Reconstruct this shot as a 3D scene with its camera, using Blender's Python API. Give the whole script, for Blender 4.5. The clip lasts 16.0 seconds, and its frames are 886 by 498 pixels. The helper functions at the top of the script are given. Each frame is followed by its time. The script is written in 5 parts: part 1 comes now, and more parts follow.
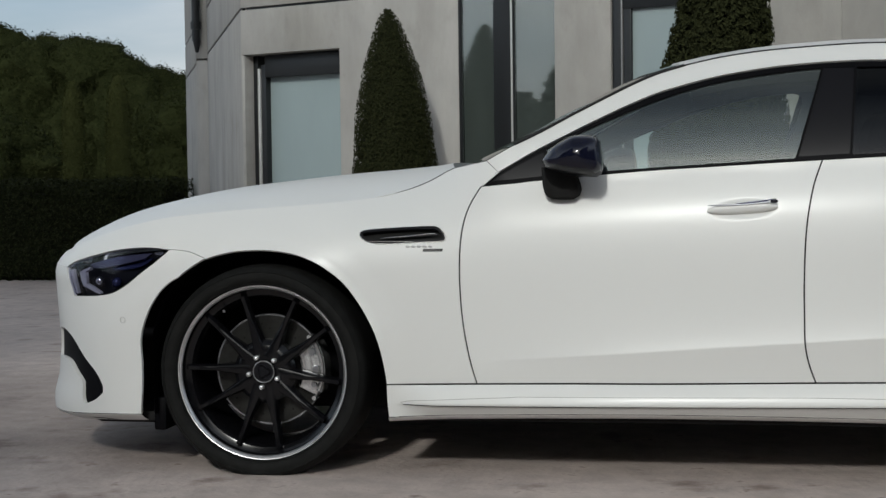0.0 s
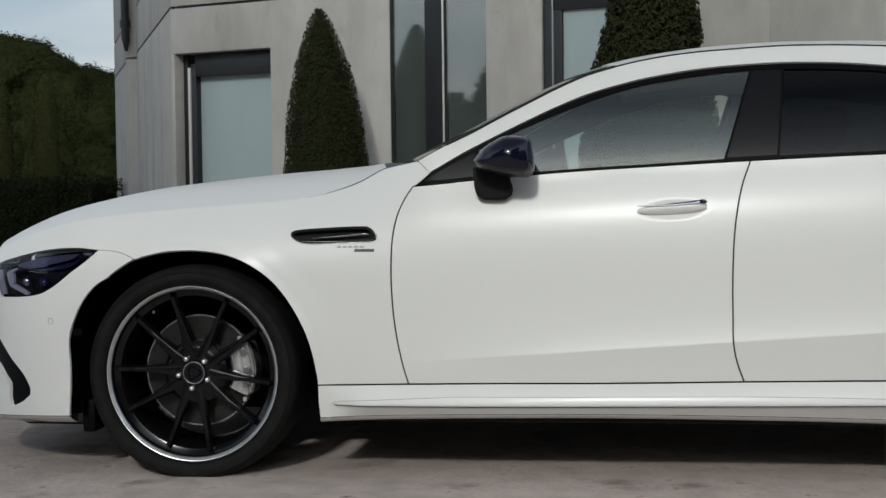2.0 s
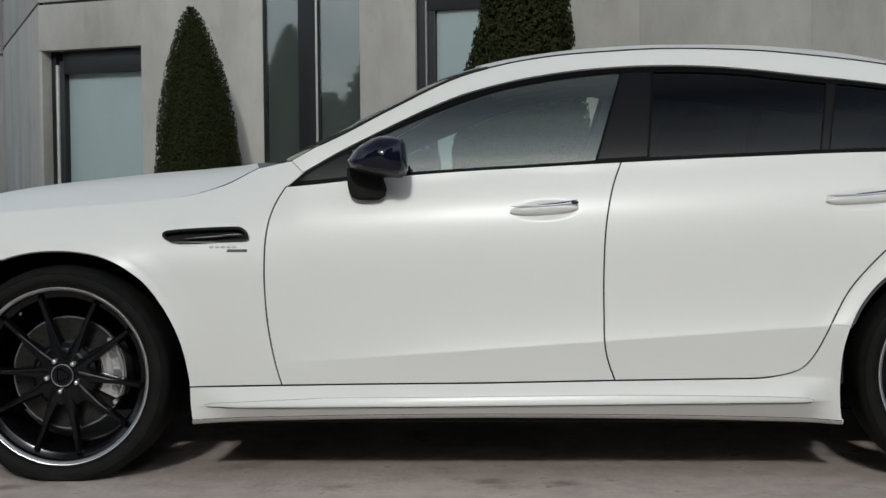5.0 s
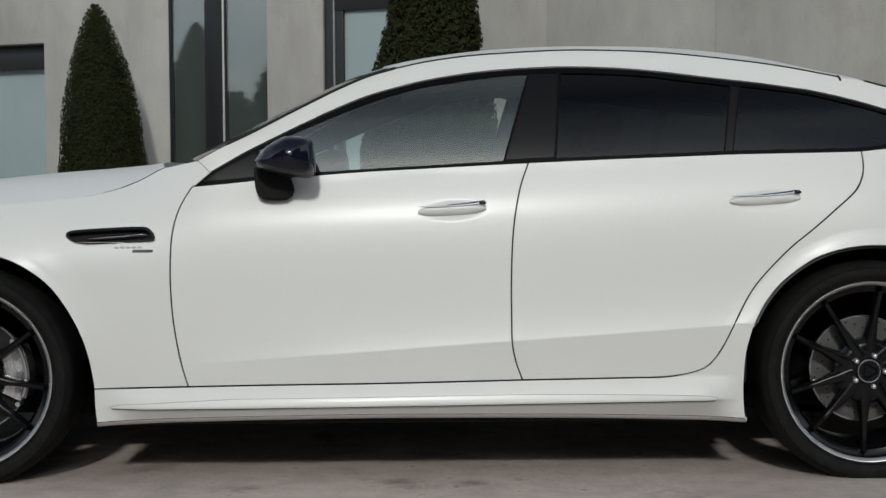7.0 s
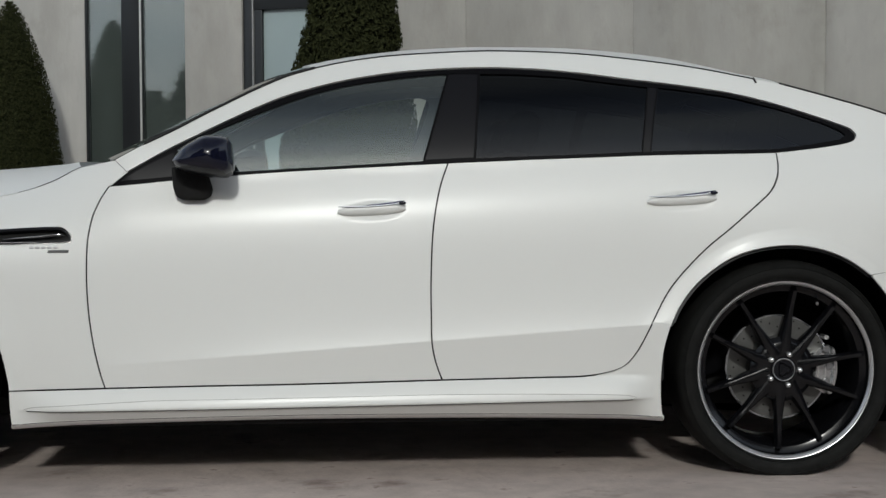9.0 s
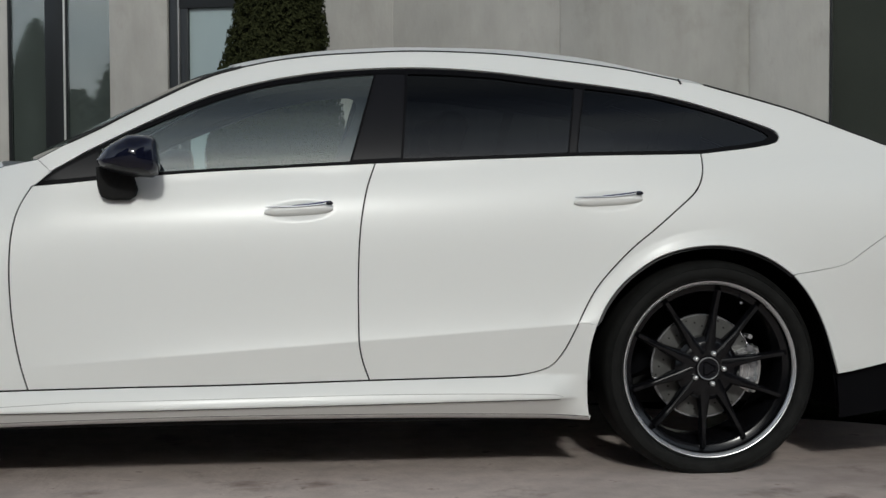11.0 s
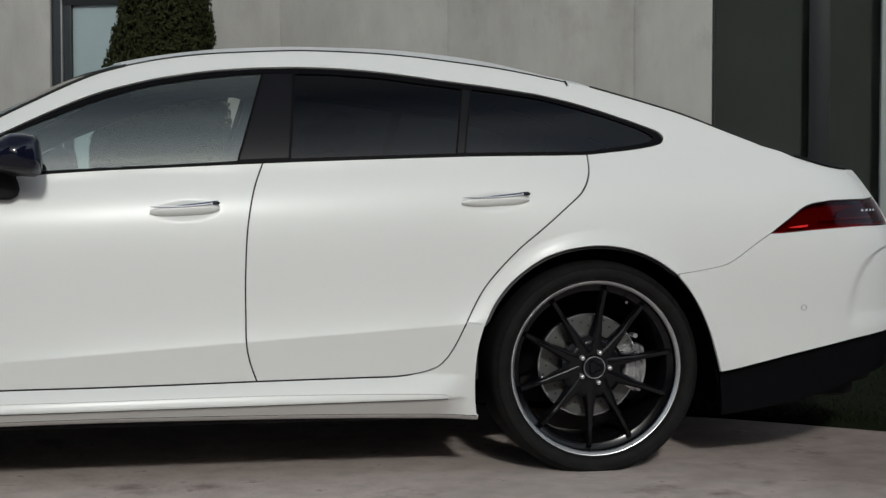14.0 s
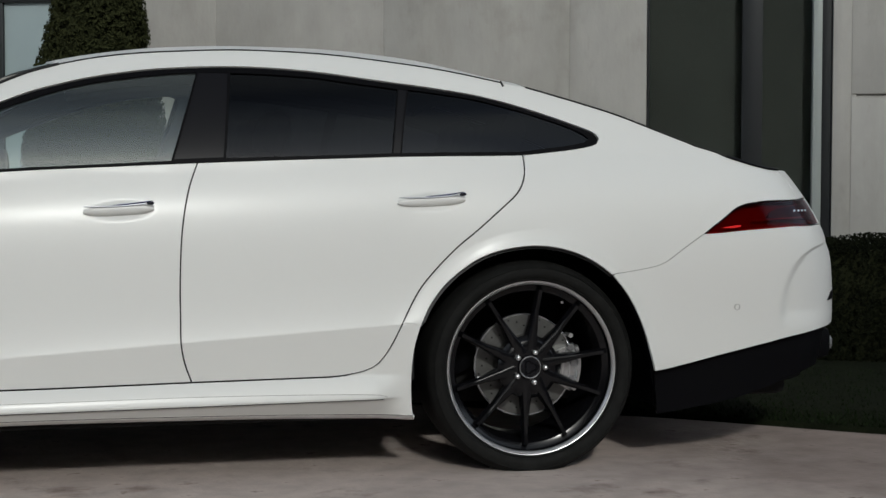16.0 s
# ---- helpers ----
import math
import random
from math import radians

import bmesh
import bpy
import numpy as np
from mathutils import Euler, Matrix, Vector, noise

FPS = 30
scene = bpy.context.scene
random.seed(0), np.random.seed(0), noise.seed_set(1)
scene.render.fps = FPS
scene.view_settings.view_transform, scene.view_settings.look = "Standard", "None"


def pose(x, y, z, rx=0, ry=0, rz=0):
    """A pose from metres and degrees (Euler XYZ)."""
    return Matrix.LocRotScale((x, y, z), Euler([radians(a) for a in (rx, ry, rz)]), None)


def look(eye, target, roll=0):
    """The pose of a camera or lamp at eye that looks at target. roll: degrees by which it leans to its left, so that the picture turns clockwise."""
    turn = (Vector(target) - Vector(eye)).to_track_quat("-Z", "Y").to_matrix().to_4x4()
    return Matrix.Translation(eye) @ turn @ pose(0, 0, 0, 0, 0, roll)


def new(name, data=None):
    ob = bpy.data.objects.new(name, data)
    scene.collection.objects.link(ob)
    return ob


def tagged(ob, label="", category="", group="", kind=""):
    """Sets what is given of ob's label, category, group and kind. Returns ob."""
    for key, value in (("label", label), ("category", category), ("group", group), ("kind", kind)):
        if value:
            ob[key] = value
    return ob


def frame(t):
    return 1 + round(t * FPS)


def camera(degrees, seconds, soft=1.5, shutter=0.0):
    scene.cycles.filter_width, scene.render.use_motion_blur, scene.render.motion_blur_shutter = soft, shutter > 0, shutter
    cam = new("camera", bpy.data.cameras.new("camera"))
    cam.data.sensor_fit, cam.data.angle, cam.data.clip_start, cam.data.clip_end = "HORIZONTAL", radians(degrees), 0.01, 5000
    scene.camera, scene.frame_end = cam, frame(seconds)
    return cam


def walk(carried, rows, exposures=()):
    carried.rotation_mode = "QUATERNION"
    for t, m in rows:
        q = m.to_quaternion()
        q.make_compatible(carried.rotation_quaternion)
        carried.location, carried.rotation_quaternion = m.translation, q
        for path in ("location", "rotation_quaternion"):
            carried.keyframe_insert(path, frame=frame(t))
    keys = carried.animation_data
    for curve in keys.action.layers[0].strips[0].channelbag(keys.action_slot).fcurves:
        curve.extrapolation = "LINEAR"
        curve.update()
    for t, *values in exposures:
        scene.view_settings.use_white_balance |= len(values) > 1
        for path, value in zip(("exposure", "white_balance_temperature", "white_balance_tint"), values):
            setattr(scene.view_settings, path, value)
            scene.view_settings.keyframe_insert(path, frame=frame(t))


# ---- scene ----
import itertools

# The camera stands on a tripod and pans slowly from the nose of the car to its tail.
EYE = 0.9715
cam = camera(32.4, 16.0, soft=1.45)
PAN = [
    (0.0, 87.559, 0.772, 10.233), (0.5, 87.555, 0.756, 9.787), (1.0, 87.548, 0.734, 9.185), (1.5, 87.542, 0.710, 8.513),
    (2.0, 87.534, 0.679, 7.664), (2.5, 87.527, 0.649, 6.839), (3.0, 87.520, 0.619, 6.018), (3.5, 87.514, 0.592, 5.277),
    (4.0, 87.508, 0.564, 4.509), (6.5, 87.485, 0.411, 0.373), (7.0, 87.481, 0.378, -0.525), (7.5, 87.478, 0.348, -1.340),
    (8.0, 87.476, 0.317, -2.150), (8.5, 87.474, 0.292, -2.833), (9.0, 87.473, 0.266, -3.540), (11.5, 87.470, 0.137, -6.981),
    (12.0, 87.470, 0.110, -7.707), (12.5, 87.471, 0.085, -8.370), (13.0, 87.472, 0.059, -9.083), (13.5, 87.474, 0.033, -9.764),
    (14.0, 87.475, 0.007, -10.465), (14.5, 87.477, -0.017, -11.100), (15.0, 87.479, -0.042, -11.794), (15.5, 87.482, -0.065, -12.389),
    (16.0, 87.484, -0.082, -12.865),
]
walk(cam, [(t, pose(0, 0, EYE, rx, ry, rz)) for t, rx, ry, rz in PAN], exposures=((0.0, 0.13, 6400, 4), (8.5, 0.13, 6400, 4), (12.0, 0.10, 6400, 4), (16.0, 0.06, 6400, 4)))

# ---- light: hazy sky with thin cloud, a soft sun behind the camera's left shoulder ----
SUN_FROM = Vector((-0.04, -1.0, 0.57)).normalized()
world = bpy.data.worlds.new("sky")
scene.world = world
world.use_nodes = True
wn, wl = world.node_tree.nodes, world.node_tree.links
wn.clear()
sky = wn.new("ShaderNodeTexSky")
sky.sky_type, sky.sun_disc = "NISHITA", False
sky.sun_elevation = math.asin(SUN_FROM.z)
sky.sun_rotation = math.atan2(SUN_FROM.x, SUN_FROM.y)
sky.air_density, sky.dust_density = 1.0, 2.0
coord = wn.new("ShaderNodeTexCoord")
stretch = wn.new("ShaderNodeMapping")
stretch.inputs["Scale"].default_value = (1.0, 1.0, 5.0)
cloud = wn.new("ShaderNodeTexNoise")
cloud.inputs["Scale"].default_value, cloud.inputs["Detail"].default_value = 2.6, 5.0
cover = wn.new("ShaderNodeMapRange")
cover.inputs["From Min"].default_value, cover.inputs["From Max"].default_value = 0.36, 0.62
cover.inputs["To Min"].default_value, cover.inputs["To Max"].default_value = 0.45, 0.97
blend = wn.new("ShaderNodeMix")
blend.data_type = "RGBA"
puff = wn.new("ShaderNodeMix")
puff.data_type = "RGBA"
puff.inputs["A"].default_value, puff.inputs["B"].default_value = (4.48, 5.02, 6.38, 1), (6.98, 7.22, 7.68, 1)
spread_out = wn.new("ShaderNodeMapRange")
spread_out.inputs["From Min"].default_value, spread_out.inputs["From Max"].default_value = 0.38, 0.60
back = wn.new("ShaderNodeBackground")
back.inputs["Strength"].default_value = 0.102
wout = wn.new("ShaderNodeOutputWorld")
wl.new(coord.outputs["Generated"], stretch.inputs["Vector"])
wl.new(stretch.outputs["Vector"], cloud.inputs["Vector"])
wl.new(cloud.outputs["Fac"], cover.inputs["Value"])
wl.new(cover.outputs["Result"], blend.inputs["Factor"])
wl.new(cloud.outputs["Fac"], spread_out.inputs["Value"])
wl.new(spread_out.outputs["Result"], puff.inputs["Factor"])
wl.new(puff.outputs["Result"], blend.inputs["B"])
wl.new(sky.outputs["Color"], blend.inputs["A"])
# thin cloud is brightest towards the sun
side_of_sun = wn.new("ShaderNodeVectorMath")
side_of_sun.operation = "DOT_PRODUCT"
side_of_sun.inputs[1].default_value = SUN_FROM
wl.new(coord.outputs["Generated"], side_of_sun.inputs[0])
glow = wn.new("ShaderNodeMapRange")
glow.inputs["From Min"].default_value, glow.inputs["From Max"].default_value = -1.0, 1.0
glow.inputs["To Min"].default_value, glow.inputs["To Max"].default_value = 0.50, 1.30
wl.new(side_of_sun.outputs["Value"], glow.inputs["Value"])
veil = wn.new("ShaderNodeVectorMath")
veil.operation = "SCALE"
wl.new(blend.outputs["Result"], veil.inputs[0])
up = wn.new("ShaderNodeSeparateXYZ")
wl.new(coord.outputs["Generated"], up.inputs["Vector"])
haze = wn.new("ShaderNodeMapRange")
haze.inputs["From Min"].default_value, haze.inputs["From Max"].default_value = 0.46, 0.90
haze.inputs["To Min"].default_value, haze.inputs["To Max"].default_value = 1.40, 0.26
wl.new(up.outputs["Z"], haze.inputs["Value"])
both = wn.new("ShaderNodeMath")
both.operation = "MULTIPLY"
wl.new(glow.outputs["Result"], both.inputs[0])
wl.new(haze.outputs["Result"], both.inputs[1])
wl.new(both.outputs[0], veil.inputs["Scale"])
wl.new(veil.outputs["Vector"], back.inputs["Color"])
wl.new(back.outputs["Background"], wout.inputs["Surface"])

sun_data = bpy.data.lights.new("sun", "SUN")
sun_data.energy, sun_data.angle, sun_data.color = 1.34, radians(4.0), (1.0, 0.97, 0.94)
sun = new("sun", sun_data)
sun.matrix_world = look(SUN_FROM * 30, (0, 0, 0))


# ---- materials ----
def shader(name, color, rough=0.5, metal=0.0, coat=0.0, coat_rough=0.08, spec=0.5, vary=0.0, scale=8.0, fine=0.0, fine_scale=120.0,
           bump=0.0, bump_scale=60.0, stretch=(1, 1, 1), spread=0.0):
    """A surface with mottling at two scales, relief and, between pieces, a little spread of tone."""
    m = bpy.data.materials.new(name)
    m.use_nodes = True
    n, l = m.node_tree.nodes, m.node_tree.links
    b = n["Principled BSDF"]
    b.inputs["Roughness"].default_value, b.inputs["Metallic"].default_value = rough, metal
    b.inputs["Coat Weight"].default_value, b.inputs["Coat Roughness"].default_value = coat, coat_rough
    b.inputs["Specular IOR Level"].default_value = spec
    base = (*color, 1)
    b.inputs["Base Color"].default_value = base
    tc = n.new("ShaderNodeTexCoord")
    mp = n.new("ShaderNodeMapping")
    mp.inputs["Scale"].default_value = stretch
    l.new(tc.outputs["Object"], mp.inputs["Vector"])
    out = None
    if vary:
        t = n.new("ShaderNodeTexNoise")
        t.inputs["Scale"].default_value, t.inputs["Detail"].default_value, t.inputs["Roughness"].default_value = scale, 6, 0.6
        l.new(mp.outputs["Vector"], t.inputs["Vector"])
        r = n.new("ShaderNodeMapRange")
        r.inputs["From Min"].default_value, r.inputs["From Max"].default_value = 0.3, 0.7
        l.new(t.outputs["Fac"], r.inputs["Value"])
        x = n.new("ShaderNodeMix")
        x.data_type = "RGBA"
        lo = tuple(c * (1 - vary) for c in color)
        hi = tuple(min(1, c * (1 + vary)) for c in color)
        x.inputs["A"].default_value, x.inputs["B"].default_value = (*lo, 1), (*hi, 1)
        l.new(r.outputs["Result"], x.inputs["Factor"])
        out = x.outputs["Result"]
    if fine or spread:
        h = n.new("ShaderNodeHueSaturation")
        if out:
            l.new(out, h.inputs["Color"])
        else:
            h.inputs["Color"].default_value = base
        if fine:
            f = n.new("ShaderNodeTexNoise")
            f.inputs["Scale"].default_value, f.inputs["Detail"].default_value = fine_scale, 3
            l.new(mp.outputs["Vector"], f.inputs["Vector"])
            fr = n.new("ShaderNodeMapRange")
            fr.inputs["To Min"].default_value, fr.inputs["To Max"].default_value = 1 - fine, 1 + fine
            fr.inputs["From Min"].default_value, fr.inputs["From Max"].default_value = 0.3, 0.7
            l.new(f.outputs["Fac"], fr.inputs["Value"])
            l.new(fr.outputs["Result"], h.inputs["Value"])
        else:
            g = n.new("ShaderNodeNewGeometry")
            fr = n.new("ShaderNodeMapRange")
            fr.inputs["To Min"].default_value, fr.inputs["To Max"].default_value = 1 - spread, 1 + spread
            l.new(g.outputs["Random Per Island"], fr.inputs["Value"])
            l.new(fr.outputs["Result"], h.inputs["Value"])
        out = h.outputs["Color"]
    if out:
        l.new(out, b.inputs["Base Color"])
    if bump:
        t = n.new("ShaderNodeTexNoise")
        t.inputs["Scale"].default_value, t.inputs["Detail"].default_value = bump_scale, 6
        l.new(mp.outputs["Vector"], t.inputs["Vector"])
        bp = n.new("ShaderNodeBump")
        bp.inputs["Strength"].default_value, bp.inputs["Distance"].default_value = bump, 0.02
        l.new(t.outputs["Fac"], bp.inputs["Height"])
        l.new(bp.outputs["Normal"], b.inputs["Normal"])
    return m


def glazing(name, tint, gloss=0.02, base=0.0, ior=1.5, sheen=(1, 1, 1), pale_veil=0.0):
    """A thin pane: tinted see-through with a mirror-like face."""
    m = bpy.data.materials.new(name)
    m.use_nodes = True
    n, l = m.node_tree.nodes, m.node_tree.links
    n.clear()
    o = n.new("ShaderNodeOutputMaterial")
    fr = n.new("ShaderNodeFresnel")
    fr.inputs["IOR"].default_value = ior
    mx = n.new("ShaderNodeMixShader")
    tr = n.new("ShaderNodeBsdfTransparent")
    tr.inputs["Color"].default_value = (*tint, 1)
    gl = n.new("ShaderNodeBsdfGlossy")
    gl.inputs["Roughness"].default_value = gloss
    gl.inputs["Color"].default_value = (*sheen, 1)
    add = n.new("ShaderNodeMath")
    add.operation, add.use_clamp = "ADD", True
    add.inputs[1].default_value = base
    l.new(fr.outputs["Fac"], add.inputs[0])
    l.new(add.outputs[0], mx.inputs["Fac"])
    l.new(tr.outputs["BSDF"], mx.inputs[1])
    l.new(gl.outputs["BSDF"], mx.inputs[2])
    # weak diffuse film that stands in for part of the reflected sky haze
    if pale_veil:
        film = n.new("ShaderNodeBsdfDiffuse")
        film.inputs["Color"].default_value = (0.5, 0.56, 0.54, 1)
        m2 = n.new("ShaderNodeMixShader")
        m2.inputs["Fac"].default_value = pale_veil
        l.new(mx.outputs["Shader"], m2.inputs[1])
        l.new(film.outputs["BSDF"], m2.inputs[2])
        l.new(m2.outputs["Shader"], o.inputs["Surface"])
    else:
        l.new(mx.outputs["Shader"], o.inputs["Surface"])
    return m


PAINT = shader("white_paint", (0.70, 0.705, 0.69), 0.48, coat=0.32, coat_rough=0.24, spec=0.42)
GAP = shader("shut_line_black", (0.012, 0.012, 0.012), 0.8)
RUBBER_TRIM = shader("black_rubber_trim", (0.004, 0.004, 0.005), 0.5, spec=0.05)
TRIM = shader("black_trim", (0.009, 0.009, 0.011), 0.32, spec=0.11)
MATT = shader("black_plastic", (0.019, 0.019, 0.019), 0.75, spec=0.04, vary=0.2, scale=20)
SATIN = shader("satin_black_alloy", (0.0045, 0.0045, 0.0055), 0.19, spec=0.34)
DARK_DISC = shader("dark_brake_steel", (0.036, 0.036, 0.034), 0.34, metal=0.7, vary=0.35, scale=22, stretch=(1, 1, 1))
CHROME = shader("polished_alloy", (0.66, 0.66, 0.67), 0.20, metal=1.0)
MACHINED = shader("machined_lip", (0.72, 0.72, 0.73), 0.42, metal=0.95)
BRUSHED = shader("brake_steel", (0.125, 0.125, 0.122), 0.45, metal=0.8, vary=0.15, scale=30)
CALIPER = shader("silver_caliper", (0.62, 0.625, 0.63), 0.27, metal=0.8)
RUBBER = shader("tyre_rubber", (0.0090, 0.0092, 0.0088), 0.74, spec=0.14, vary=0.3, scale=25, bump=0.1, bump_scale=90)
CABIN = shader("dark_cabin", (0.02, 0.02, 0.022), 0.6)
LEATHER = shader("black_leather", (0.022, 0.022, 0.023), 0.5, bump=0.1, bump_scale=200)
CLEAR = glazing("side_glass", (0.88, 0.94, 0.92), gloss=0.05, base=0.124, pale_veil=0.026, sheen=(0.92, 1.0, 0.985))
CLEAR_FAR = glazing("far_side_glass", (0.88, 0.93, 0.91), ior=1.02)
PRIVACY = glazing("privacy_glass", (0.08, 0.09, 0.10), gloss=0.07, base=0.004, ior=1.40, sheen=(0.92, 0.95, 1.0))
SCREEN = glazing("windscreen_glass", (0.16, 0.18, 0.175), base=0.02)
LENS = glazing("lamp_lens", (0.74, 0.75, 0.86), base=0.0, ior=1.3)
RED_LENS = glazing("red_lens", (0.42, 0.02, 0.022), gloss=0.16, base=0.0, ior=1.26, sheen=(0.85, 0.85, 1.0))
LAMP_BLUE = shader("lamp_blue", (0.03, 0.035, 0.09), 0.2, metal=0.5)
LAMP_GREY = shader("lamp_grey_blue", (0.075, 0.075, 0.115), 0.3, metal=0.3)
RED_GLOW = shader("bright_red", (0.85, 0.03, 0.03), 0.2)
LED_WHITE = shader("pale_lamp_element", (0.62, 0.62, 0.70), 0.3)
RED = shader("red_reflector", (0.30, 0.006, 0.010), 0.35)
GUIDE = shader("light_guide_grey", (0.42, 0.42, 0.45), 0.35)
SILVER = shader("silver_housing", (0.35, 0.36, 0.38), 0.25, metal=0.9)
CONCRETE = shader("fair_faced_concrete", (0.372, 0.361, 0.336), 0.85, vary=0.16, scale=1.1, fine=0.035, fine_scale=9, bump=0.10, bump_scale=40, stretch=(1.2, 1.2, 0.5))
PAVING = shader("worn_concrete_paving", (0.462, 0.393, 0.357), 0.8, vary=0.13, scale=1.4, fine=0.13, fine_scale=9, bump=0.3, bump_scale=35)


def stained(m, dark, scale, lo, hi, stretch):
    """Adds smudges with soft edges to a surface."""
    n, l = m.node_tree.nodes, m.node_tree.links
    b = n["Principled BSDF"]
    src = b.inputs["Base Color"].links[0].from_socket
    tc, mp, t = n.new("ShaderNodeTexCoord"), n.new("ShaderNodeMapping"), n.new("ShaderNodeTexNoise")
    mp.inputs["Scale"].default_value = stretch
    t.inputs["Scale"].default_value, t.inputs["Detail"].default_value, t.inputs["Roughness"].default_value = scale, 5, 0.62
    r = n.new("ShaderNodeMapRange")
    r.inputs["From Min"].default_value, r.inputs["From Max"].default_value = lo, hi
    x = n.new("ShaderNodeMix")
    x.data_type, x.blend_type = "RGBA", "MULTIPLY"
    x.inputs["B"].default_value = (*dark, 1)
    l.new(tc.outputs["Object"], mp.inputs["Vector"])
    l.new(mp.outputs["Vector"], t.inputs["Vector"])
    l.new(t.outputs["Fac"], r.inputs["Value"])
    l.new(r.outputs["Result"], x.inputs["Factor"])
    l.new(src, x.inputs["A"])
    l.new(x.outputs["Result"], b.inputs["Base Color"])


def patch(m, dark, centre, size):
    """A broad patch of darker colour with a ragged edge on the ground."""
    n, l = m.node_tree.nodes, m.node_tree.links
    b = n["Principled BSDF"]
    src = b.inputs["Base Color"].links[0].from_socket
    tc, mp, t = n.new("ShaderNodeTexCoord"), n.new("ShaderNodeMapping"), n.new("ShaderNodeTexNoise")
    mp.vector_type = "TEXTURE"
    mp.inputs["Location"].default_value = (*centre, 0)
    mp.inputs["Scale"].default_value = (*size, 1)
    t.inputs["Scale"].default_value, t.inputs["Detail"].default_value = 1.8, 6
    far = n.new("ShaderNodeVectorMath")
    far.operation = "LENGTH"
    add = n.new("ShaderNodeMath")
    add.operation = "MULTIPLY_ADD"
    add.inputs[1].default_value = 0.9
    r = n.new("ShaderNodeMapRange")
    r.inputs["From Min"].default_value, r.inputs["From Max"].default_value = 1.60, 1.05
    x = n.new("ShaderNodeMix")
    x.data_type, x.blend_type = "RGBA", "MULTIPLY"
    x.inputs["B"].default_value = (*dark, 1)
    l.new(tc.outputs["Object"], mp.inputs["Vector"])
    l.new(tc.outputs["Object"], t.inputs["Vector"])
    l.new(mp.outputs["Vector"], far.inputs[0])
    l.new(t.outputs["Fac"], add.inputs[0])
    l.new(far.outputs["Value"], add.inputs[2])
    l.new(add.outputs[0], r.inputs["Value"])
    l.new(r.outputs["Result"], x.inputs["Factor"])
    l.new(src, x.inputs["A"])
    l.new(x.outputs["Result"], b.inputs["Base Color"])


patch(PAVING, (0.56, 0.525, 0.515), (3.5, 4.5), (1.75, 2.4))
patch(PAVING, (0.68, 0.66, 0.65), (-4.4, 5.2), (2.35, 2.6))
stained(PAVING, (0.55, 0.50, 0.48), 3.2, 0.58, 0.70, (1.0, 1.0, 1.0))
stained(PAVING, (0.42, 0.38, 0.36), 9.0, 0.63, 0.72, (1.0, 1.0, 1.0))
stained(CONCRETE, (0.84, 0.83, 0.81), 1.6, 0.48, 0.68, (1.0, 1.0, 0.35))
stained(CONCRETE, (0.955, 0.955, 0.95), 5.5, 0.46, 0.64, (1.0, 1.0, 0.10))
stained(CONCRETE, (0.80, 0.79, 0.77), 2.2, 0.56, 0.74, (1.0, 1.0, 0.8))
stained(CONCRETE, (0.92, 0.91, 0.90), 14.0, 0.58, 0.74, (1.0, 1.0, 0.5))
FRAME = shader("anodised_dark_frame", (0.022, 0.024, 0.026), 0.4, metal=0.3)
METAL_STRIP = shader("pale_metal_strip", (0.62, 0.62, 0.60), 0.35, metal=0.4)
STRIP_GREY = shader("grey_metal_strip", (0.22, 0.22, 0.22), 0.4, metal=0.3)
PALE_MULLION = shader("pale_anodised", (0.34, 0.37, 0.355), 0.4, metal=0.2)
FROST = shader("frosted_pane", (0.30, 0.365, 0.37), 0.22, vary=0.06, scale=1.5, stretch=(1, 1, 0.3))
DARKGLASS = glazing("dark_facade_glass", (0.82, 0.84, 0.83), base=0.0, ior=1.4)
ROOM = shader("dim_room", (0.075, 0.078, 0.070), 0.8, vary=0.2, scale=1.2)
FRONT_GLASS = glazing("hall_glass", (0.80, 0.83, 0.82), base=0.042, ior=1.5)
BLIND = shader("grey_blind", (0.17, 0.18, 0.178), 0.8, vary=0.25, scale=1.6, stretch=(2.5, 1, 0.25))
LEAF = shader("clipped_leaf", (0.027, 0.0305, 0.0125), 0.75, spec=0.05, spread=0.24)
LEAF_DARK = shader("dark_leaf", (0.0220, 0.0265, 0.0105), 0.75, spec=0.08, spread=0.40)
LEAF_FAR = shader("woodland_leaf", (0.0205, 0.0248, 0.0092), 0.85, spec=0.02, spread=0.34)
LEAF_OLIVE = shader("cypress_leaf", (0.034, 0.0385, 0.0135), 0.85, spec=0.02, spread=0.14)
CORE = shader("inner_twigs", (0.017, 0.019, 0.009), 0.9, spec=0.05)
BARK = shader("bark", (0.022, 0.017, 0.012), 0.9, spec=0.1, vary=0.3, scale=30)
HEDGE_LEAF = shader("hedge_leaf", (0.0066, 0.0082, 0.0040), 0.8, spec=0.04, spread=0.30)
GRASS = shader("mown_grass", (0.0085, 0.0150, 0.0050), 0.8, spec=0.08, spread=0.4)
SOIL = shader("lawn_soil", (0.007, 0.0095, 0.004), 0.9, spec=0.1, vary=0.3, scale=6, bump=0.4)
POT = shader("planter_clay", (0.16, 0.15, 0.14), 0.8, vary=0.15)


# ---- mesh helpers ----
def mesh_ob(name, verts, faces, material, parent=None, label="", smooth=False):
    me = bpy.data.meshes.new(name)
    me.from_pydata([tuple(v) for v in verts], [], faces)
    me.materials.append(material)
    if smooth:
        me.polygons.foreach_set("use_smooth", [True] * len(me.polygons))
    me.update()
    ob = new(name, me)
    if parent:
        ob.parent = parent
    if label:
        ob["label"] = label
    return ob


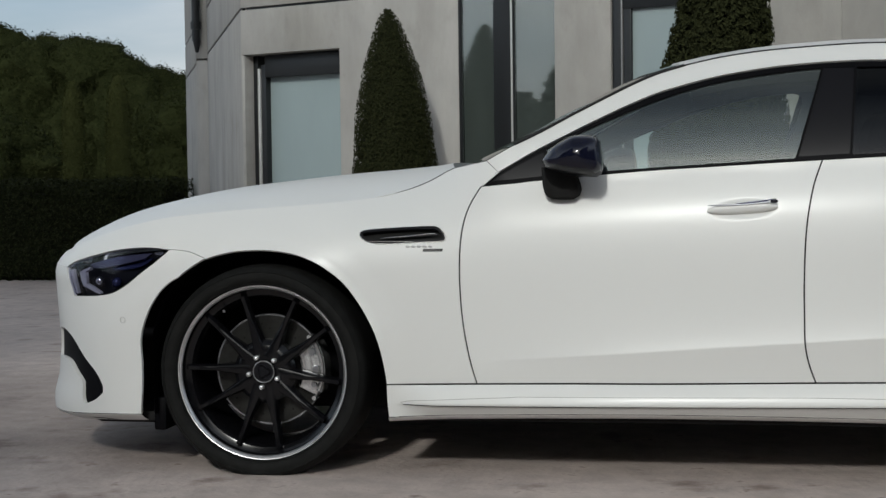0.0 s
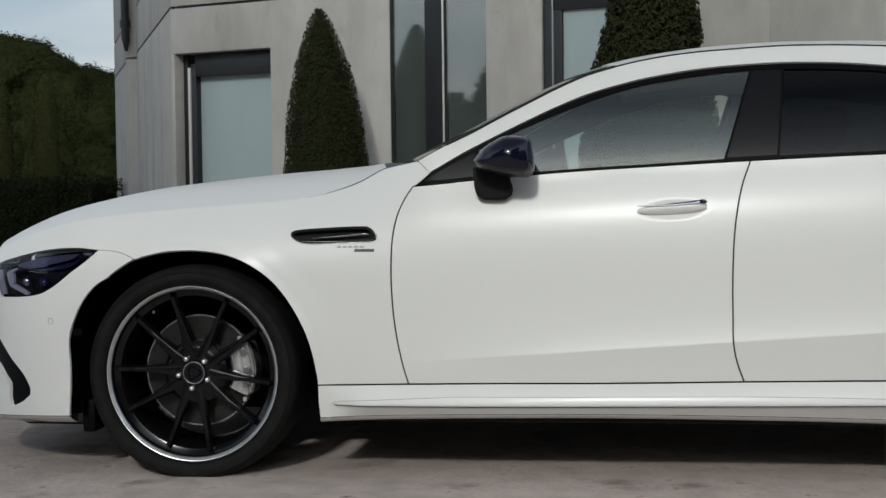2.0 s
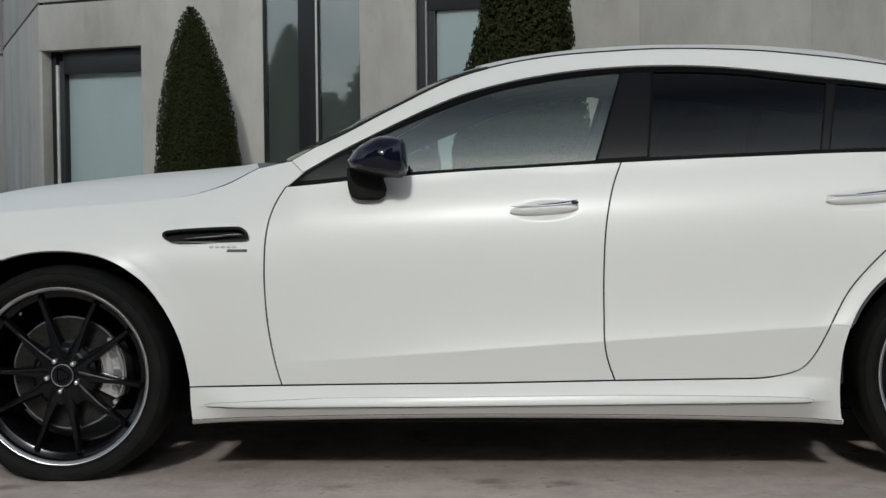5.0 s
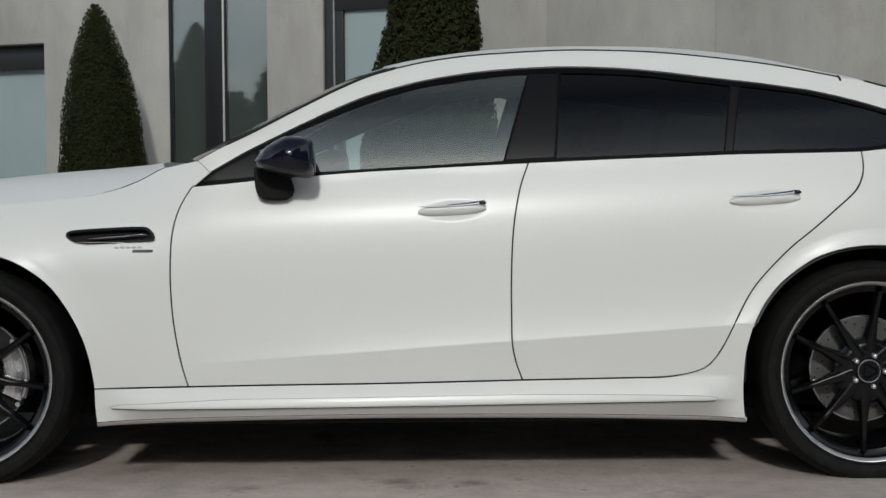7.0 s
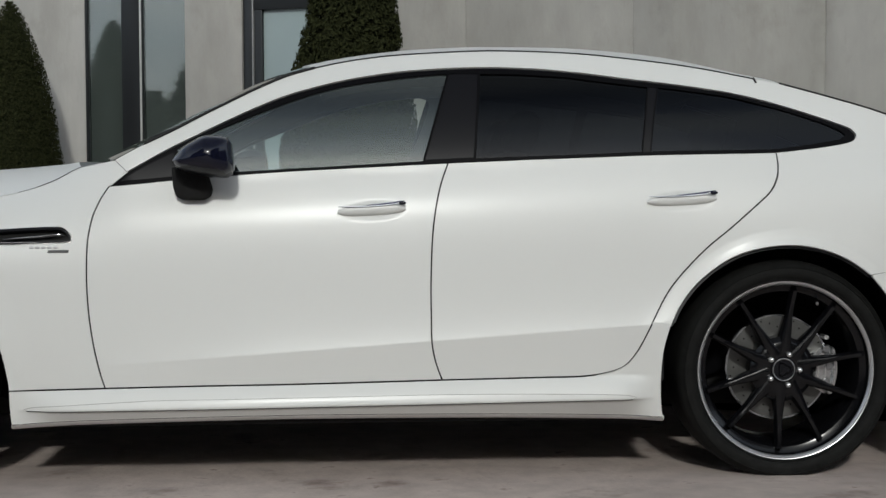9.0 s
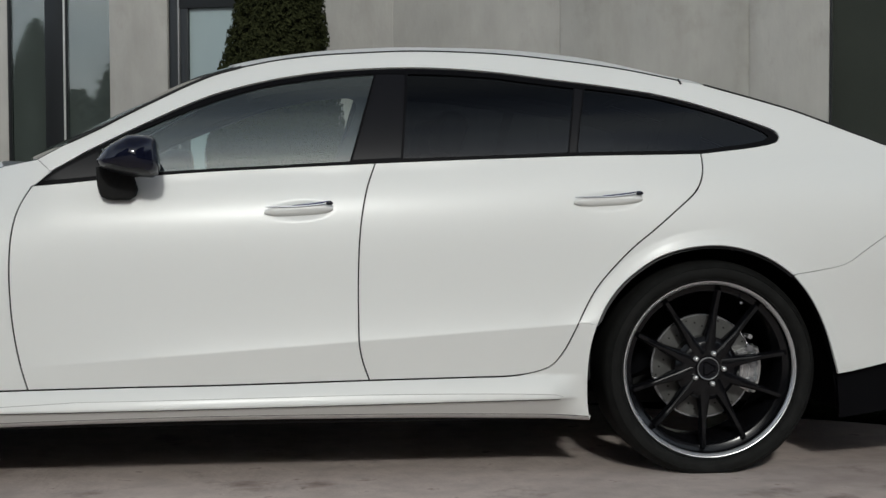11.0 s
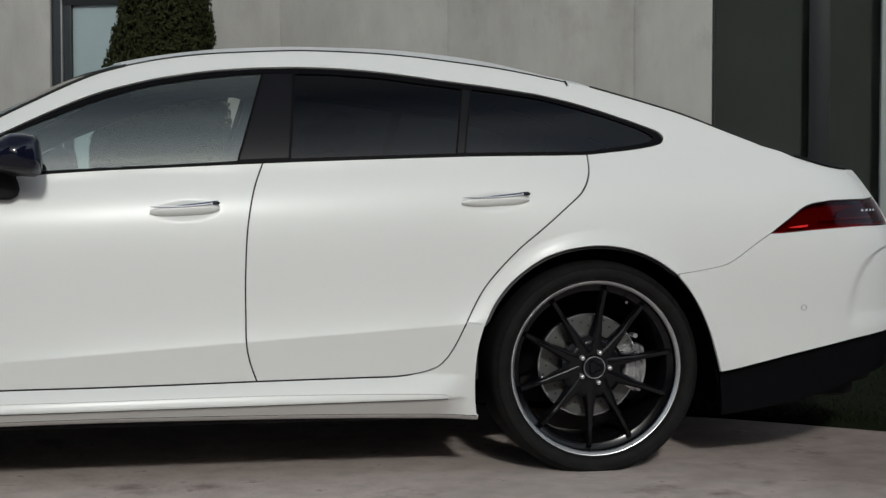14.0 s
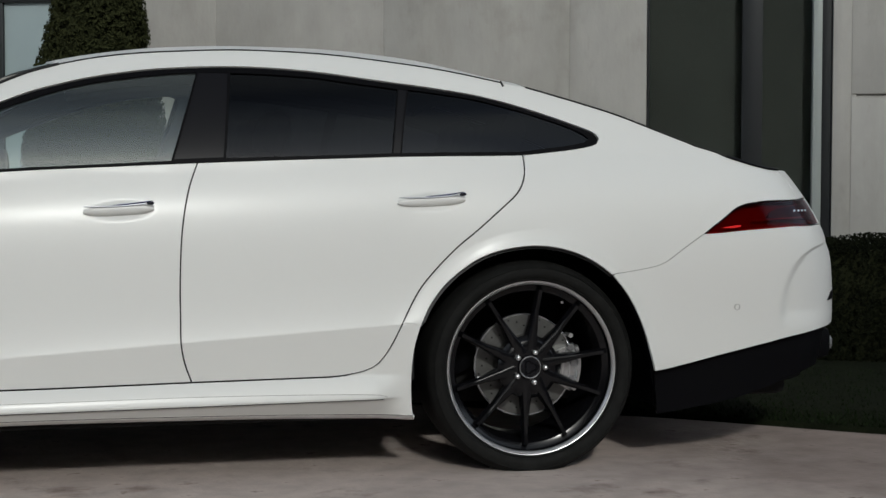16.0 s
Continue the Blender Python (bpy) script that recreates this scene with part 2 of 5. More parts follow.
def part(name, bm, material, parent=None, label="", smooth=True, angle=35):
    bmesh.ops.recalc_face_normals(bm, faces=bm.faces)
    me = bpy.data.meshes.new(name)
    bm.to_mesh(me)
    bm.free()
    me.materials.append(material)
    if smooth:
        me.polygons.foreach_set("use_smooth", [True] * len(me.polygons))
        me.set_sharp_from_angle(angle=radians(angle))
    ob = new(name, me)
    if parent:
        ob.parent = parent
    if label:
        ob["label"] = label
    return ob


def box(bm, lo, hi, bevel=0.0, m=None):
    c = [(a + b) / 2 for a, b in zip(lo, hi)]
    d = [abs(b - a) for a, b in zip(lo, hi)]
    mat = Matrix.Translation(c) @ Matrix.Diagonal((*d, 1))
    r = bmesh.ops.create_cube(bm, size=1.0, matrix=(m @ mat) if m else mat)
    if bevel:
        es = list({e for v in r["verts"] for e in v.link_edges})
        bmesh.ops.bevel(bm, geom=es, offset=bevel, segments=2, affect="EDGES", profile=0.5)
    return bm


def boxed(name, lo, hi, material, parent=None, bevel=0.004, label="", m=None):
    return part(name, box(bmesh.new(), lo, hi, bevel, m), material, parent, label)


def empty(name, place=(0, 0, 0), m=None):
    ob = new(name)
    ob.empty_display_size = 0.2
    ob.matrix_world = m if m else Matrix.Translation(place)
    return ob


# ---- lines of the car body ----
FX, RX, HUBZ = -1.518, 1.433, 0.345      # axle stations and hub height
NOSE, TAIL = -1.80, 2.05                 # where the plan starts to round off


def mix(a, b, t):
    return a + (b - a) * t


def step(a, b, x):
    t = min(1.0, max(0.0, (x - a) / (b - a)))
    return t * t * (3 - 2 * t)


def curve(pts, x):
    """A smooth curve through a few (x, value) pairs."""
    if x <= pts[0][0]:
        return pts[0][1]
    for i in range(len(pts) - 1):
        (x0, y0), (x1, y1) = pts[i], pts[i + 1]
        if x <= x1:
            a = pts[i - 1] if i else pts[i]
            b = pts[i + 2] if i + 2 < len(pts) else pts[i + 1]
            m0 = (y1 - a[1]) / (x1 - a[0])
            m1 = (b[1] - y0) / (b[0] - x0)
            h = x1 - x0
            t = (x - x0) / h
            return ((2 * t**3 - 3 * t**2 + 1) * y0 + (t**3 - 2 * t**2 + t) * h * m0
                    + (3 * t**2 - 2 * t**3) * y1 + (t**3 - t**2) * h * m1)
    return pts[-1][1]


def belt(x):
    return 0.962 + 0.0455 * (x + 0.75)


def half_width(x, z):
    """Half width of the body at station x and height z, without the rounding of nose and tail."""
    zb = belt(x)
    # doors: shoulder, flank, rising crease
    d = zb - z
    if d < 0:
        q = 0.889 - 0.30 * -d - 0.62 * d * d
    else:
        q = 0.889 + 0.067 * math.erf(d / 0.185) + 0.004 * step(0.15, 0.5, d)
    zc = 0.402 + 0.066 * (x + 0.6)
    fade = step(-1.0, -0.2, x) * (1 - step(1.1, 1.5, x))
    e = z - zc
    if e < 0:
        q += fade * (0.024 + 0.115 * e) - (1 - fade) * 0.10 * max(0.0, 0.36 - z)
    else:
        q += fade * 0.024 * math.exp(-e / 0.095)
    # front wing: the top rolls in towards the bonnet
    f = 1 - step(-1.15, -0.70, x)
    if f > 0:
        top = 0.955 - 0.10 * max(0.0, 0.5 - z) ** 1.2
        r = max(0.0, (z - 0.66) / 0.30)
        top -= 0.17 * r ** 2.4
        q = mix(q, top, f)
    # rear haunch
    h = step(0.95, 1.45, x)
    q += 0.022 * h * math.exp(-((z - 0.74) / 0.22) ** 2)
    if x > 1.0 and z > 0.9:
        q -= 0.05 * step(1.0, 2.4, x) * step(0.9, 1.2, z)
    # flared lips round the wheels
    for c in (FX, RX):
        r = math.hypot(x - c, z - HUBZ)
        if r < 0.56 and z > 0.15:
            q += 0.006 * (1 - step(0.40, 0.45, r))
            if c == FX:
                q += 0.007 * (1 - step(0.42, 0.52, r))
            else:
                up = step(0.50, 0.66, z) * (1 - step(1.40, 1.62, x))
                q += mix(0.007 * (1 - step(0.42, 0.52, r)), 0.0075 * min(1.0, max(0.0, (0.466 - r) / 0.05)), up)
    # shallow hollows behind the door handles
    for hx, hz in ((0.080, 0.879), (1.090, 0.906)):
        e = ((x - hx) / 0.118) ** 2 + ((z - hz - 0.05 * (x - hx)) / 0.037) ** 2
        if e < 1:
            q -= 0.0075 * (1 - e) ** 1.9
    return q


def nose_tip(z):
    return curve([(0.15, -2.522), (0.22, -2.522), (0.30, -2.497), (0.45, -2.485), (0.60, -2.495), (0.70, -2.49), (0.80, -2.38), (0.90, -2.20), (1.0, -1.9)], z)


def tail_tip(z):
    return curve([(0.20, 2.70), (0.36, 2.738), (0.46, 2.750), (0.60, 2.745), (0.72, 2.727), (0.82, 2.685), (0.93, 2.61), (1.03, 2.53), (1.15, 2.40)], z)


def scoop(s, z):
    """Hollow of the false air outlet at the corner of the rear bumper."""
    if s < 2.1 or not 0.44 < z < 0.80:
        return 0.0
    edge = curve([(0.44, 2.196), (0.505, 2.194), (0.564, 2.201), (0.643, 2.232), (0.701, 2.292), (0.738, 2.403), (0.752, 2.558), (0.80, 2.9)], z)
    return 0.013 * step(0.0, 0.045, s - edge) * (1 - step(0.20, 0.45, s - edge)) * step(0.455, 0.53, z)


def body(s, z):
    """Point of the body shell: s runs from the middle of the nose (-3) along the flank to the middle of the tail (3.2)."""
    if s < NOSE:
        a = min(1.0, (NOSE - s) / 1.2) * math.pi / 2
        n = 2 / 2.5
        L = NOSE - nose_tip(z)
        return NOSE - L * math.sin(a) ** n, half_width(NOSE - L * 0.5 * a, z) * max(0.0, math.cos(a)) ** n
    if s > TAIL:
        a = min(1.0, (s - TAIL) / 1.15) * math.pi / 2
        n = 2 / 3.4
        L = tail_tip(z) - TAIL
        return TAIL + L * math.sin(a) ** n, (half_width(TAIL, z) - 0.05 * step(0, 1, a) - scoop(s, z)) * max(0.0, math.cos(a)) ** n
    return s, half_width(s, z)


# ---- ground ----
def sheet(name, x0, x1, y0, y1, z, nx, ny, material, rough=0.0, kind="structure", label="", category=""):
    vs = [(mix(x0, x1, i / nx), mix(y0, y1, j / ny), z + rough * noise.noise((i * 0.37, j * 0.41, 3.0))) for j in range(ny + 1) for i in range(nx + 1)]
    fs = [(j * (nx + 1) + i, j * (nx + 1) + i + 1, (j + 1) * (nx + 1) + i + 1, (j + 1) * (nx + 1) + i) for j in range(ny) for i in range(nx)]
    return tagged(mesh_ob(name, vs, fs, material, smooth=True), label, category, kind=kind)


sheet("ground", -400, 400, -400, 400, 0.0, 40, 40, PAVING, label="worn grey-brown concrete forecourt with dark stains", category="ground")

# ---- the house front: local x along the front, y into the wall, z up ----
FRONT = Matrix.Translation((0, 10.07, 0)) @ Matrix.Rotation(radians(-22.4), 4, "Z")
TOP = 4.6
facade = tagged(empty("wall_front", m=FRONT), "fair-faced grey concrete house front with panel joints", "wall", kind="structure")


def slab(u0, u1, z0, z1, y0=0.0, y1=0.40, name="concrete_panel"):
    return boxed(name, (u0 + 0.002, y0, z0 + 0.002), (u1 - 0.002, y1, z1 - 0.002), CONCRETE, facade, bevel=0.003)


GROOVE = 2.365
for u0, u1, z0, z1 in (
    (-3.995, -3.962, 0, 2.004), (-3.995, -1.977, GROOVE + 0.008, TOP),
    (-1.199, -0.766, 0, TOP), (-0.766, 0.270, 2.32, TOP), (0.270, 0.816, 0, TOP),
    (0.820, 1.897, 0, TOP), (1.901, 3.050, 0, TOP), (3.054, 3.519, 0, TOP), (4.609, 4.716, 0, TOP), (4.718, 5.75, 0, 1.474), (4.718, 5.75, 1.493, TOP), (5.754, 6.9, 0, TOP), (6.904, 9.0, 0, TOP),
    (-3.962, -3.035, 0, 0.25), (-0.766, 0.270, 0, 0.20),
):
    slab(u0, u1, z0, z1)
# lintel and pier beside the frosted window, cast in one piece
bm = bmesh.new()
face = bm.faces.new([bm.verts.new((u, 0.0, z)) for u, z in ((-3.993, 2.006), (-3.037, 2.006), (-3.037, 0.0), (-1.979, 0.0), (-1.979, GROOVE - 0.010), (-3.993, GROOVE - 0.010))])
deep = bmesh.ops.extrude_face_region(bm, geom=[face])
bmesh.ops.translate(bm, verts=[v for v in deep["geom"] if isinstance(v, bmesh.types.BMVert)], vec=(0, 0.40, 0))
bmesh.ops.bevel(bm, geom=[e for e in bm.edges if all(abs(v.co.y) < 1e-6 for v in e.verts)], offset=0.003, segments=2, affect="EDGES", profile=0.5)
part("concrete_panel", bm, CONCRETE, facade)
# dark backing in the joints
boxed("joint_backing", (-3.95, 0.02, GROOVE - 0.02), (-1.99, 0.36, GROOVE + 0.02), FRAME, facade)
boxed("joint_backing", (4.73, 0.022, 1.44), (5.74, 0.36, 1.52), CONCRETE, facade)
for u in (0.818, 1.899, 3.052, 4.717, 5.752, 6.902):
    boxed("joint_backing", (u - 0.03, 0.0055, 0.01), (u + 0.03, 0.36, TOP - 0.02), CONCRETE, facade)
boxed("parapet", (-4.05, -0.03, TOP), (9.05, 0.45, TOP + 0.12), CONCRETE, facade)


def window(name, u0, u1, z0, z1, label):
    return tagged(empty(name, m=FRONT), label, "window", kind="structure")


def bar(w, name, u0, u1, z0, z1, y0, y1, material, bevel=0.003):
    return boxed(name, (u0, y0, z0), (u1, y1, z1), material, w, bevel)


# frosted window near the corner
w = window("window_1", -3.962, -3.035, 0.25, 2.004, "tall frosted pane in a dark recessed frame")
bar(w, "window_frame", -3.961, -3.916, 0.25, 2.002, 0.105, 0.30, FRAME)
# pale strip: the white reflection along the frame is put into its colour
bar(w, "frame_strip", -3.916, -3.892, 0.252, 1.90, 0.098, 0.16, METAL_STRIP)
bar(w, "window_frame", -3.892, -3.842, 0.25, 1.93, 0.112, 0.30, FRAME)
bar(w, "window_frame", -3.842, -3.035, 1.83, 2.000, 0.10, 0.30, FRAME)
bar(w, "pane", -3.842, -3.035, 0.25, 1.83, 0.17, 0.185, FROST, 0)
bar(w, "window_frame", -3.842, -3.035, 0.25, 0.31, 0.11, 0.30, FRAME)

# full-height glazing with a black mullion
w = window("window_2", -1.977, -1.199, 0, TOP, "full-height dark glazing with a black mullion")
bar(w, "window_frame", -1.977, -1.958, 0, TOP, 0.0, 0.16, FRAME)
bar(w, "pane", -1.958, -1.690, 0.05, TOP, 0.014, 0.026, FRONT_GLASS, 0)
bar(w, "mullion", -1.690, -1.547, 0, TOP, 0.002, 0.18, FRAME)
bar(w, "metal_strip", -1.547, -1.533, 0, TOP, -0.004, 0.06, METAL_STRIP)
bar(w, "mullion", -1.533, -1.522, 0, TOP, 0.002, 0.18, FRAME)
bar(w, "pane", -1.522, -1.199, 0.05, TOP, 0.014, 0.026, FRONT_GLASS, 0)
bar(w, "pane_backing", -1.957, -1.691, 0.05, TOP, 0.036, 0.041, BLIND, 0)
bar(w, "pane_backing", -1.521, -1.20, 0.05, TOP, 0.036, 0.041, BLIND, 0)
bar(w, "threshold", -1.977, -1.199, 0, 0.05, 0.0, 0.3, FRAME)

# frosted window behind the second topiary
w = window("window_3", -0.766, 0.270, 0.2, 2.32, "frosted pane in a dark recessed frame")
bar(w, "window_frame", -0.766, -0.700, 0.20, 2.318, 0.02, 0.30, FRAME)
bar(w, "frame_strip", -0.700, -0.690, 0.20, 2.20, 0.015, 0.10, STRIP_GREY)
bar(w, "window_frame", -0.690, -0.632, 0.20, 2.318, 0.03, 0.30, FRAME)
bar(w, "window_frame", -0.766, 0.270, 2.13, 2.318, 0.025, 0.30, FRAME)
bar(w, "pane", -0.632, 0.270, 0.20, 2.13, 0.06, 0.075, FROST, 0)

# large dark glazing
w = window("window_4", 3.519, 4.609, 0, TOP, "large dark glazing with a slim pale mullion")
bar(w, "window_frame", 3.519, 3.531, 0, TOP, 0.02, 0.20, FRAME)
bar(w, "pane", 3.531, 4.085, 0.05, TOP, 0.10, 0.112, DARKGLASS, 0)
bar(w, "mullion", 4.085, 4.205, 0, TOP, 0.04, 0.20, FRAME)
bar(w, "pane", 4.205, 4.498, 0.05, TOP, 0.10, 0.112, DARKGLASS, 0)
bar(w, "mullion", 4.498, 4.550, 0, TOP, 0.02, 0.16, PALE_MULLION)
bar(w, "window_frame", 4.550, 4.609, 0, TOP, 0.03, 0.25, FRAME)
# sheets close behind the panes; the dimness of the room is in their colour
bar(w, "pane_backing", 3.53, 4.085, 0.05, TOP, 0.16, 0.165, ROOM, 0)
bar(w, "pane_backing", 4.205, 4.498, 0.05, TOP, 0.16, 0.165, ROOM, 0)
bar(w, "threshold", 3.519, 4.609, 0, 0.05, 0.02, 0.3, FRAME)

# the splayed side of the house, with a pilaster
CORNER = FRONT @ Vector((-3.995, 0, 0))
SIDE = Matrix.Translation(CORNER) @ Matrix.Rotation(radians(112.65), 4, "Z")
side = tagged(empty("wall_side", m=SIDE), "splayed concrete side wall with grooves", "wall", kind="structure")


def side_slab(x0, x1, z0, z1, y0, y1, parent=side):
    return boxed("concrete_panel", (x0, y0, z0), (x1, y1, z1), CONCRETE, parent, bevel=0.004)


for z0, z1 in ((0, GROOVE - 0.012), (GROOVE + 0.012, 2.83), (2.854, TOP)):
    side_slab(0.0, 4.046, z0, z1, -0.040, 0.0)
boxed("wall_core", (0.45, -0.40, 0.0), (4.046, -0.042, TOP), CONCRETE, side)
boxed("joint_backing", (0.015, -0.038, 0.01), (4.04, -0.012, TOP - 0.01), FRAME, side)
OUT = Matrix.Translation(SIDE @ Vector((4.046, 0, 0)))
wing = tagged(empty("wall_wing", m=OUT @ Matrix.Rotation(radians(-22.4), 4, "Z")), "projecting pale concrete wing wall", "wall", kind="structure")
boxed("pilaster", (-0.157, 0.002, 0), (-0.002, 0.5, 2.30), CONCRETE, wing)
boxed("pilaster", (-0.157, 0.002, 2.32), (-0.002, 0.5, TOP), CONCRETE, wing)
OUT2 = Matrix.Translation(wing.matrix_world @ Vector((-0.157, 0, 0))) @ Matrix.Rotation(radians(112.65), 4, "Z")
far_side = tagged(empty("wall_far", m=OUT2), "concrete side wall receding from the forecourt", "wall", kind="structure")
for z0, z1 in ((0, 2.255), (2.275, 2.64), (2.66, TOP)):
    side_slab(0.01, 2.18, z0, z1, -0.40, 0.0, far_side)
boxed("joint_backing", (0.02, -0.39, 0.01), (2.17, -0.012, TOP - 0.01), FRAME, far_side)
pipe = tagged(empty("downpipe", m=OUT @ Matrix.Rotation(radians(-22.4), 4, "Z")), "dark metal downpipe ending on the pilaster", "pipe")
bm = bmesh.new()
for z0, z1, r in ((2.50, TOP, 0.042), (2.62, 2.70, 0.055), (3.1, 3.16, 0.055)):
    bmesh.ops.create_cone(bm, cap_ends=True, segments=14, radius1=r, radius2=r, depth=z1 - z0, matrix=Matrix.Translation((-0.10, -0.06, (z0 + z1) / 2)))
bmesh.ops.create_cone(bm, cap_ends=True, segments=14, radius1=0.015, radius2=0.042, depth=0.12, matrix=Matrix.Translation((-0.095, -0.055, 2.44)))
part("pipe", bm, FRAME, pipe)


# ---- planting ----
def leaf_cloud(name, points, size, material, parent, label="", seed=1, flat=0.6):
    """Small folded leaves at (place, outward) pairs, joined into one mesh."""
    rnd = random.Random(seed)
    vs, fs = [], []
    for p, out in points:
        n = Vector(out) + Vector((rnd.gauss(0, flat), rnd.gauss(0, flat), rnd.gauss(0, flat)))
        if n.length < 1e-3:
            continue
        n.normalize()
        a = n.orthogonal().normalized()
        a.rotate(Matrix.Rotation(rnd.uniform(0, 6.28), 3, n))
        b = n.cross(a)
        s = size * rnd.uniform(0.6, 1.35)
        i = len(vs)
        p = Vector(p)
        vs += [p - a * s, p + b * s * 0.45 + n * s * 0.25, p + a * s, p - b * s * 0.45 + n * s * 0.25]
        fs += [(i, i + 1, i + 2), (i, i + 2, i + 3)]
    return mesh_ob(name, vs, fs, material, parent, label)


def topiary(place, profile, lean, leaf, label, seed, count):
    """A clipped cone on a short stem in a planter; profile: (height, radius) pairs from the tip down, lean: shift of the tip."""
    rnd = random.Random(seed)
    t = tagged(empty("topiary", place), label, "topiary", group="clipped topiaries before the house")
    lift, height = 0.42, profile[0][0]
    rising = profile[::-1]
    radius = max(q for _, q in profile)

    def rad(h):
        return max(0.012, curve(rising, h))

    def axis(h):
        return lean * ((h - lift) / (height - lift)) ** 1.5
    rings, seg = 26, 28
    vs, fs = [], []
    for j in range(rings + 1):
        h = mix(lift, height - 0.03, j / rings)
        for i in range(seg):
            a = 2 * math.pi * i / seg
            r = max(0.005, rad(h) - 0.045) * (1 + 0.05 * noise.noise((math.cos(a) * 2, math.sin(a) * 2, h * 3 + seed)))
            vs.append((axis(h) + r * math.cos(a), r * math.sin(a), h))
    for j in range(rings):
        for i in range(seg):
            k = (i + 1) % seg
            fs.append((j * seg + i, j * seg + k, (j + 1) * seg + k, (j + 1) * seg + i))
    fs += [tuple(range(seg))[::-1], tuple(range(rings * seg, rings * seg + seg))]
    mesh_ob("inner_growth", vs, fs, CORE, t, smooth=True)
    pts = []
    for _ in range(count):
        while True:
            h = rnd.uniform(lift, height)
            if rnd.random() < (rad(h) + 0.03) / (radius + 0.03):
                break
        a = rnd.uniform(0, 2 * math.pi)
        bulge = 1 + 0.07 * noise.noise((math.cos(a) * 2.2, math.sin(a) * 2.2, h * 3.2 + seed)) + 0.05 * noise.noise((math.cos(a) * 8, math.sin(a) * 8, h * 10 + seed))
        r = rad(h) * bulge + rnd.uniform(-0.045, 0.012)
        pts.append(((axis(h) + r * math.cos(a), r * math.sin(a), h), (math.cos(a), math.sin(a), 0.35)))
    leaf_cloud("crown", pts, leaf, LEAF, t, seed=seed)
    bm = bmesh.new()
    bmesh.ops.create_cone(bm, cap_ends=True, segments=12, radius1=0.04, radius2=0.03, depth=0.30, matrix=Matrix.Translation((0, 0, 0.36)))
    part("stem", bm, BARK, t)
    bm = bmesh.new()
    bmesh.ops.create_cone(bm, cap_ends=True, segments=32, radius1=0.17, radius2=0.23, depth=0.32, matrix=Matrix.Translation((0, 0, 0.16)))
    part("planter", bm, POT, t, "grey planter")
    return t


topiary((-2.185, 10.31, 0), [(2.175, 0.004), (2.14, 0.045), (2.02, 0.098), (1.83, 0.168), (1.69, 0.200), (1.50, 0.238), (1.28, 0.264), (1.06, 0.286), (0.70, 0.305), (0.42, 0.28)], -0.045, 0.0098,
        "dark green clipped cone topiary before the concrete wall", 3, 46000)
topiary((-0.010, 9.40, 0), [(2.95, 0.01), (2.80, 0.09), (2.40, 0.192), (2.09, 0.258), (1.75, 0.308), (1.50, 0.372), (1.32, 0.395), (1.06, 0.410), (0.42, 0.39)], 0.075, 0.0165,
        "broad clipped cone topiary before the frosted window", 7, 42000)


def hedge(name, x0, x1, y0, y1, top, label, seed, count, size, material=LEAF_DARK, m=None, rough=0.04):
    """A clipped hedge: dark inner growth under a skin of small leaves."""
    rnd = random.Random(seed)
    h = empty(name, m=m) if m else empty(name, (0, 0, 0))
    tagged(h, label, "hedge")
    e = rough * 0.9
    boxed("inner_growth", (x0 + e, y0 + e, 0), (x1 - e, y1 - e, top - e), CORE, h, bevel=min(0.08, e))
    pts = []
    areas = ((x1 - x0) * top, (x1 - x0) * (y1 - y0), (y1 - y0) * top)
    for _ in range(count):
        c = rnd.choices((0, 1, 2), areas)[0]
        x, y, z = rnd.uniform(x0, x1), rnd.uniform(y0, y1), rnd.uniform(0.0, top)
        if c == 0:
            p, n = (x, y0, z), (0, -1, 0.3)
        elif c == 1:
            p, n = (x, y, top), (0, -0.2, 1)
        else:
            p, n = ((x0 if rnd.random() < 0.5 else x1), y, z), (0, 0, 0.3)
        d = rough * (noise.noise((p[0] * 3, p[1] * 3, p[2] * 3)) + rnd.uniform(-1, 0.4))
        pts.append((Vector(p) + Vector(n) * d, n))
    leaf_cloud("foliage", pts, size, material, h, seed=seed)
    return h


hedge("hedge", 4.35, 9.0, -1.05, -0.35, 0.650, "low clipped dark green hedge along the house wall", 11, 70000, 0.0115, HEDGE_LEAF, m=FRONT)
hedge("boundary_hedge", -16, -5.75, 15.2, 16.4, 1.02, "dark clipped hedge behind the forecourt", 12, 70000, 0.022, LEAF_DARK, rough=0.10)


def fractal(p, octaves=4):
    """Layered noise for the relief of a crown."""
    p, v, k = Vector(p), 0.0, 1.0
    for _ in range(octaves):
        v += noise.noise(p) * k
        p, k = p * 2.1 + Vector((3.1, 1.7, 5.3)), k * 0.62
    return v


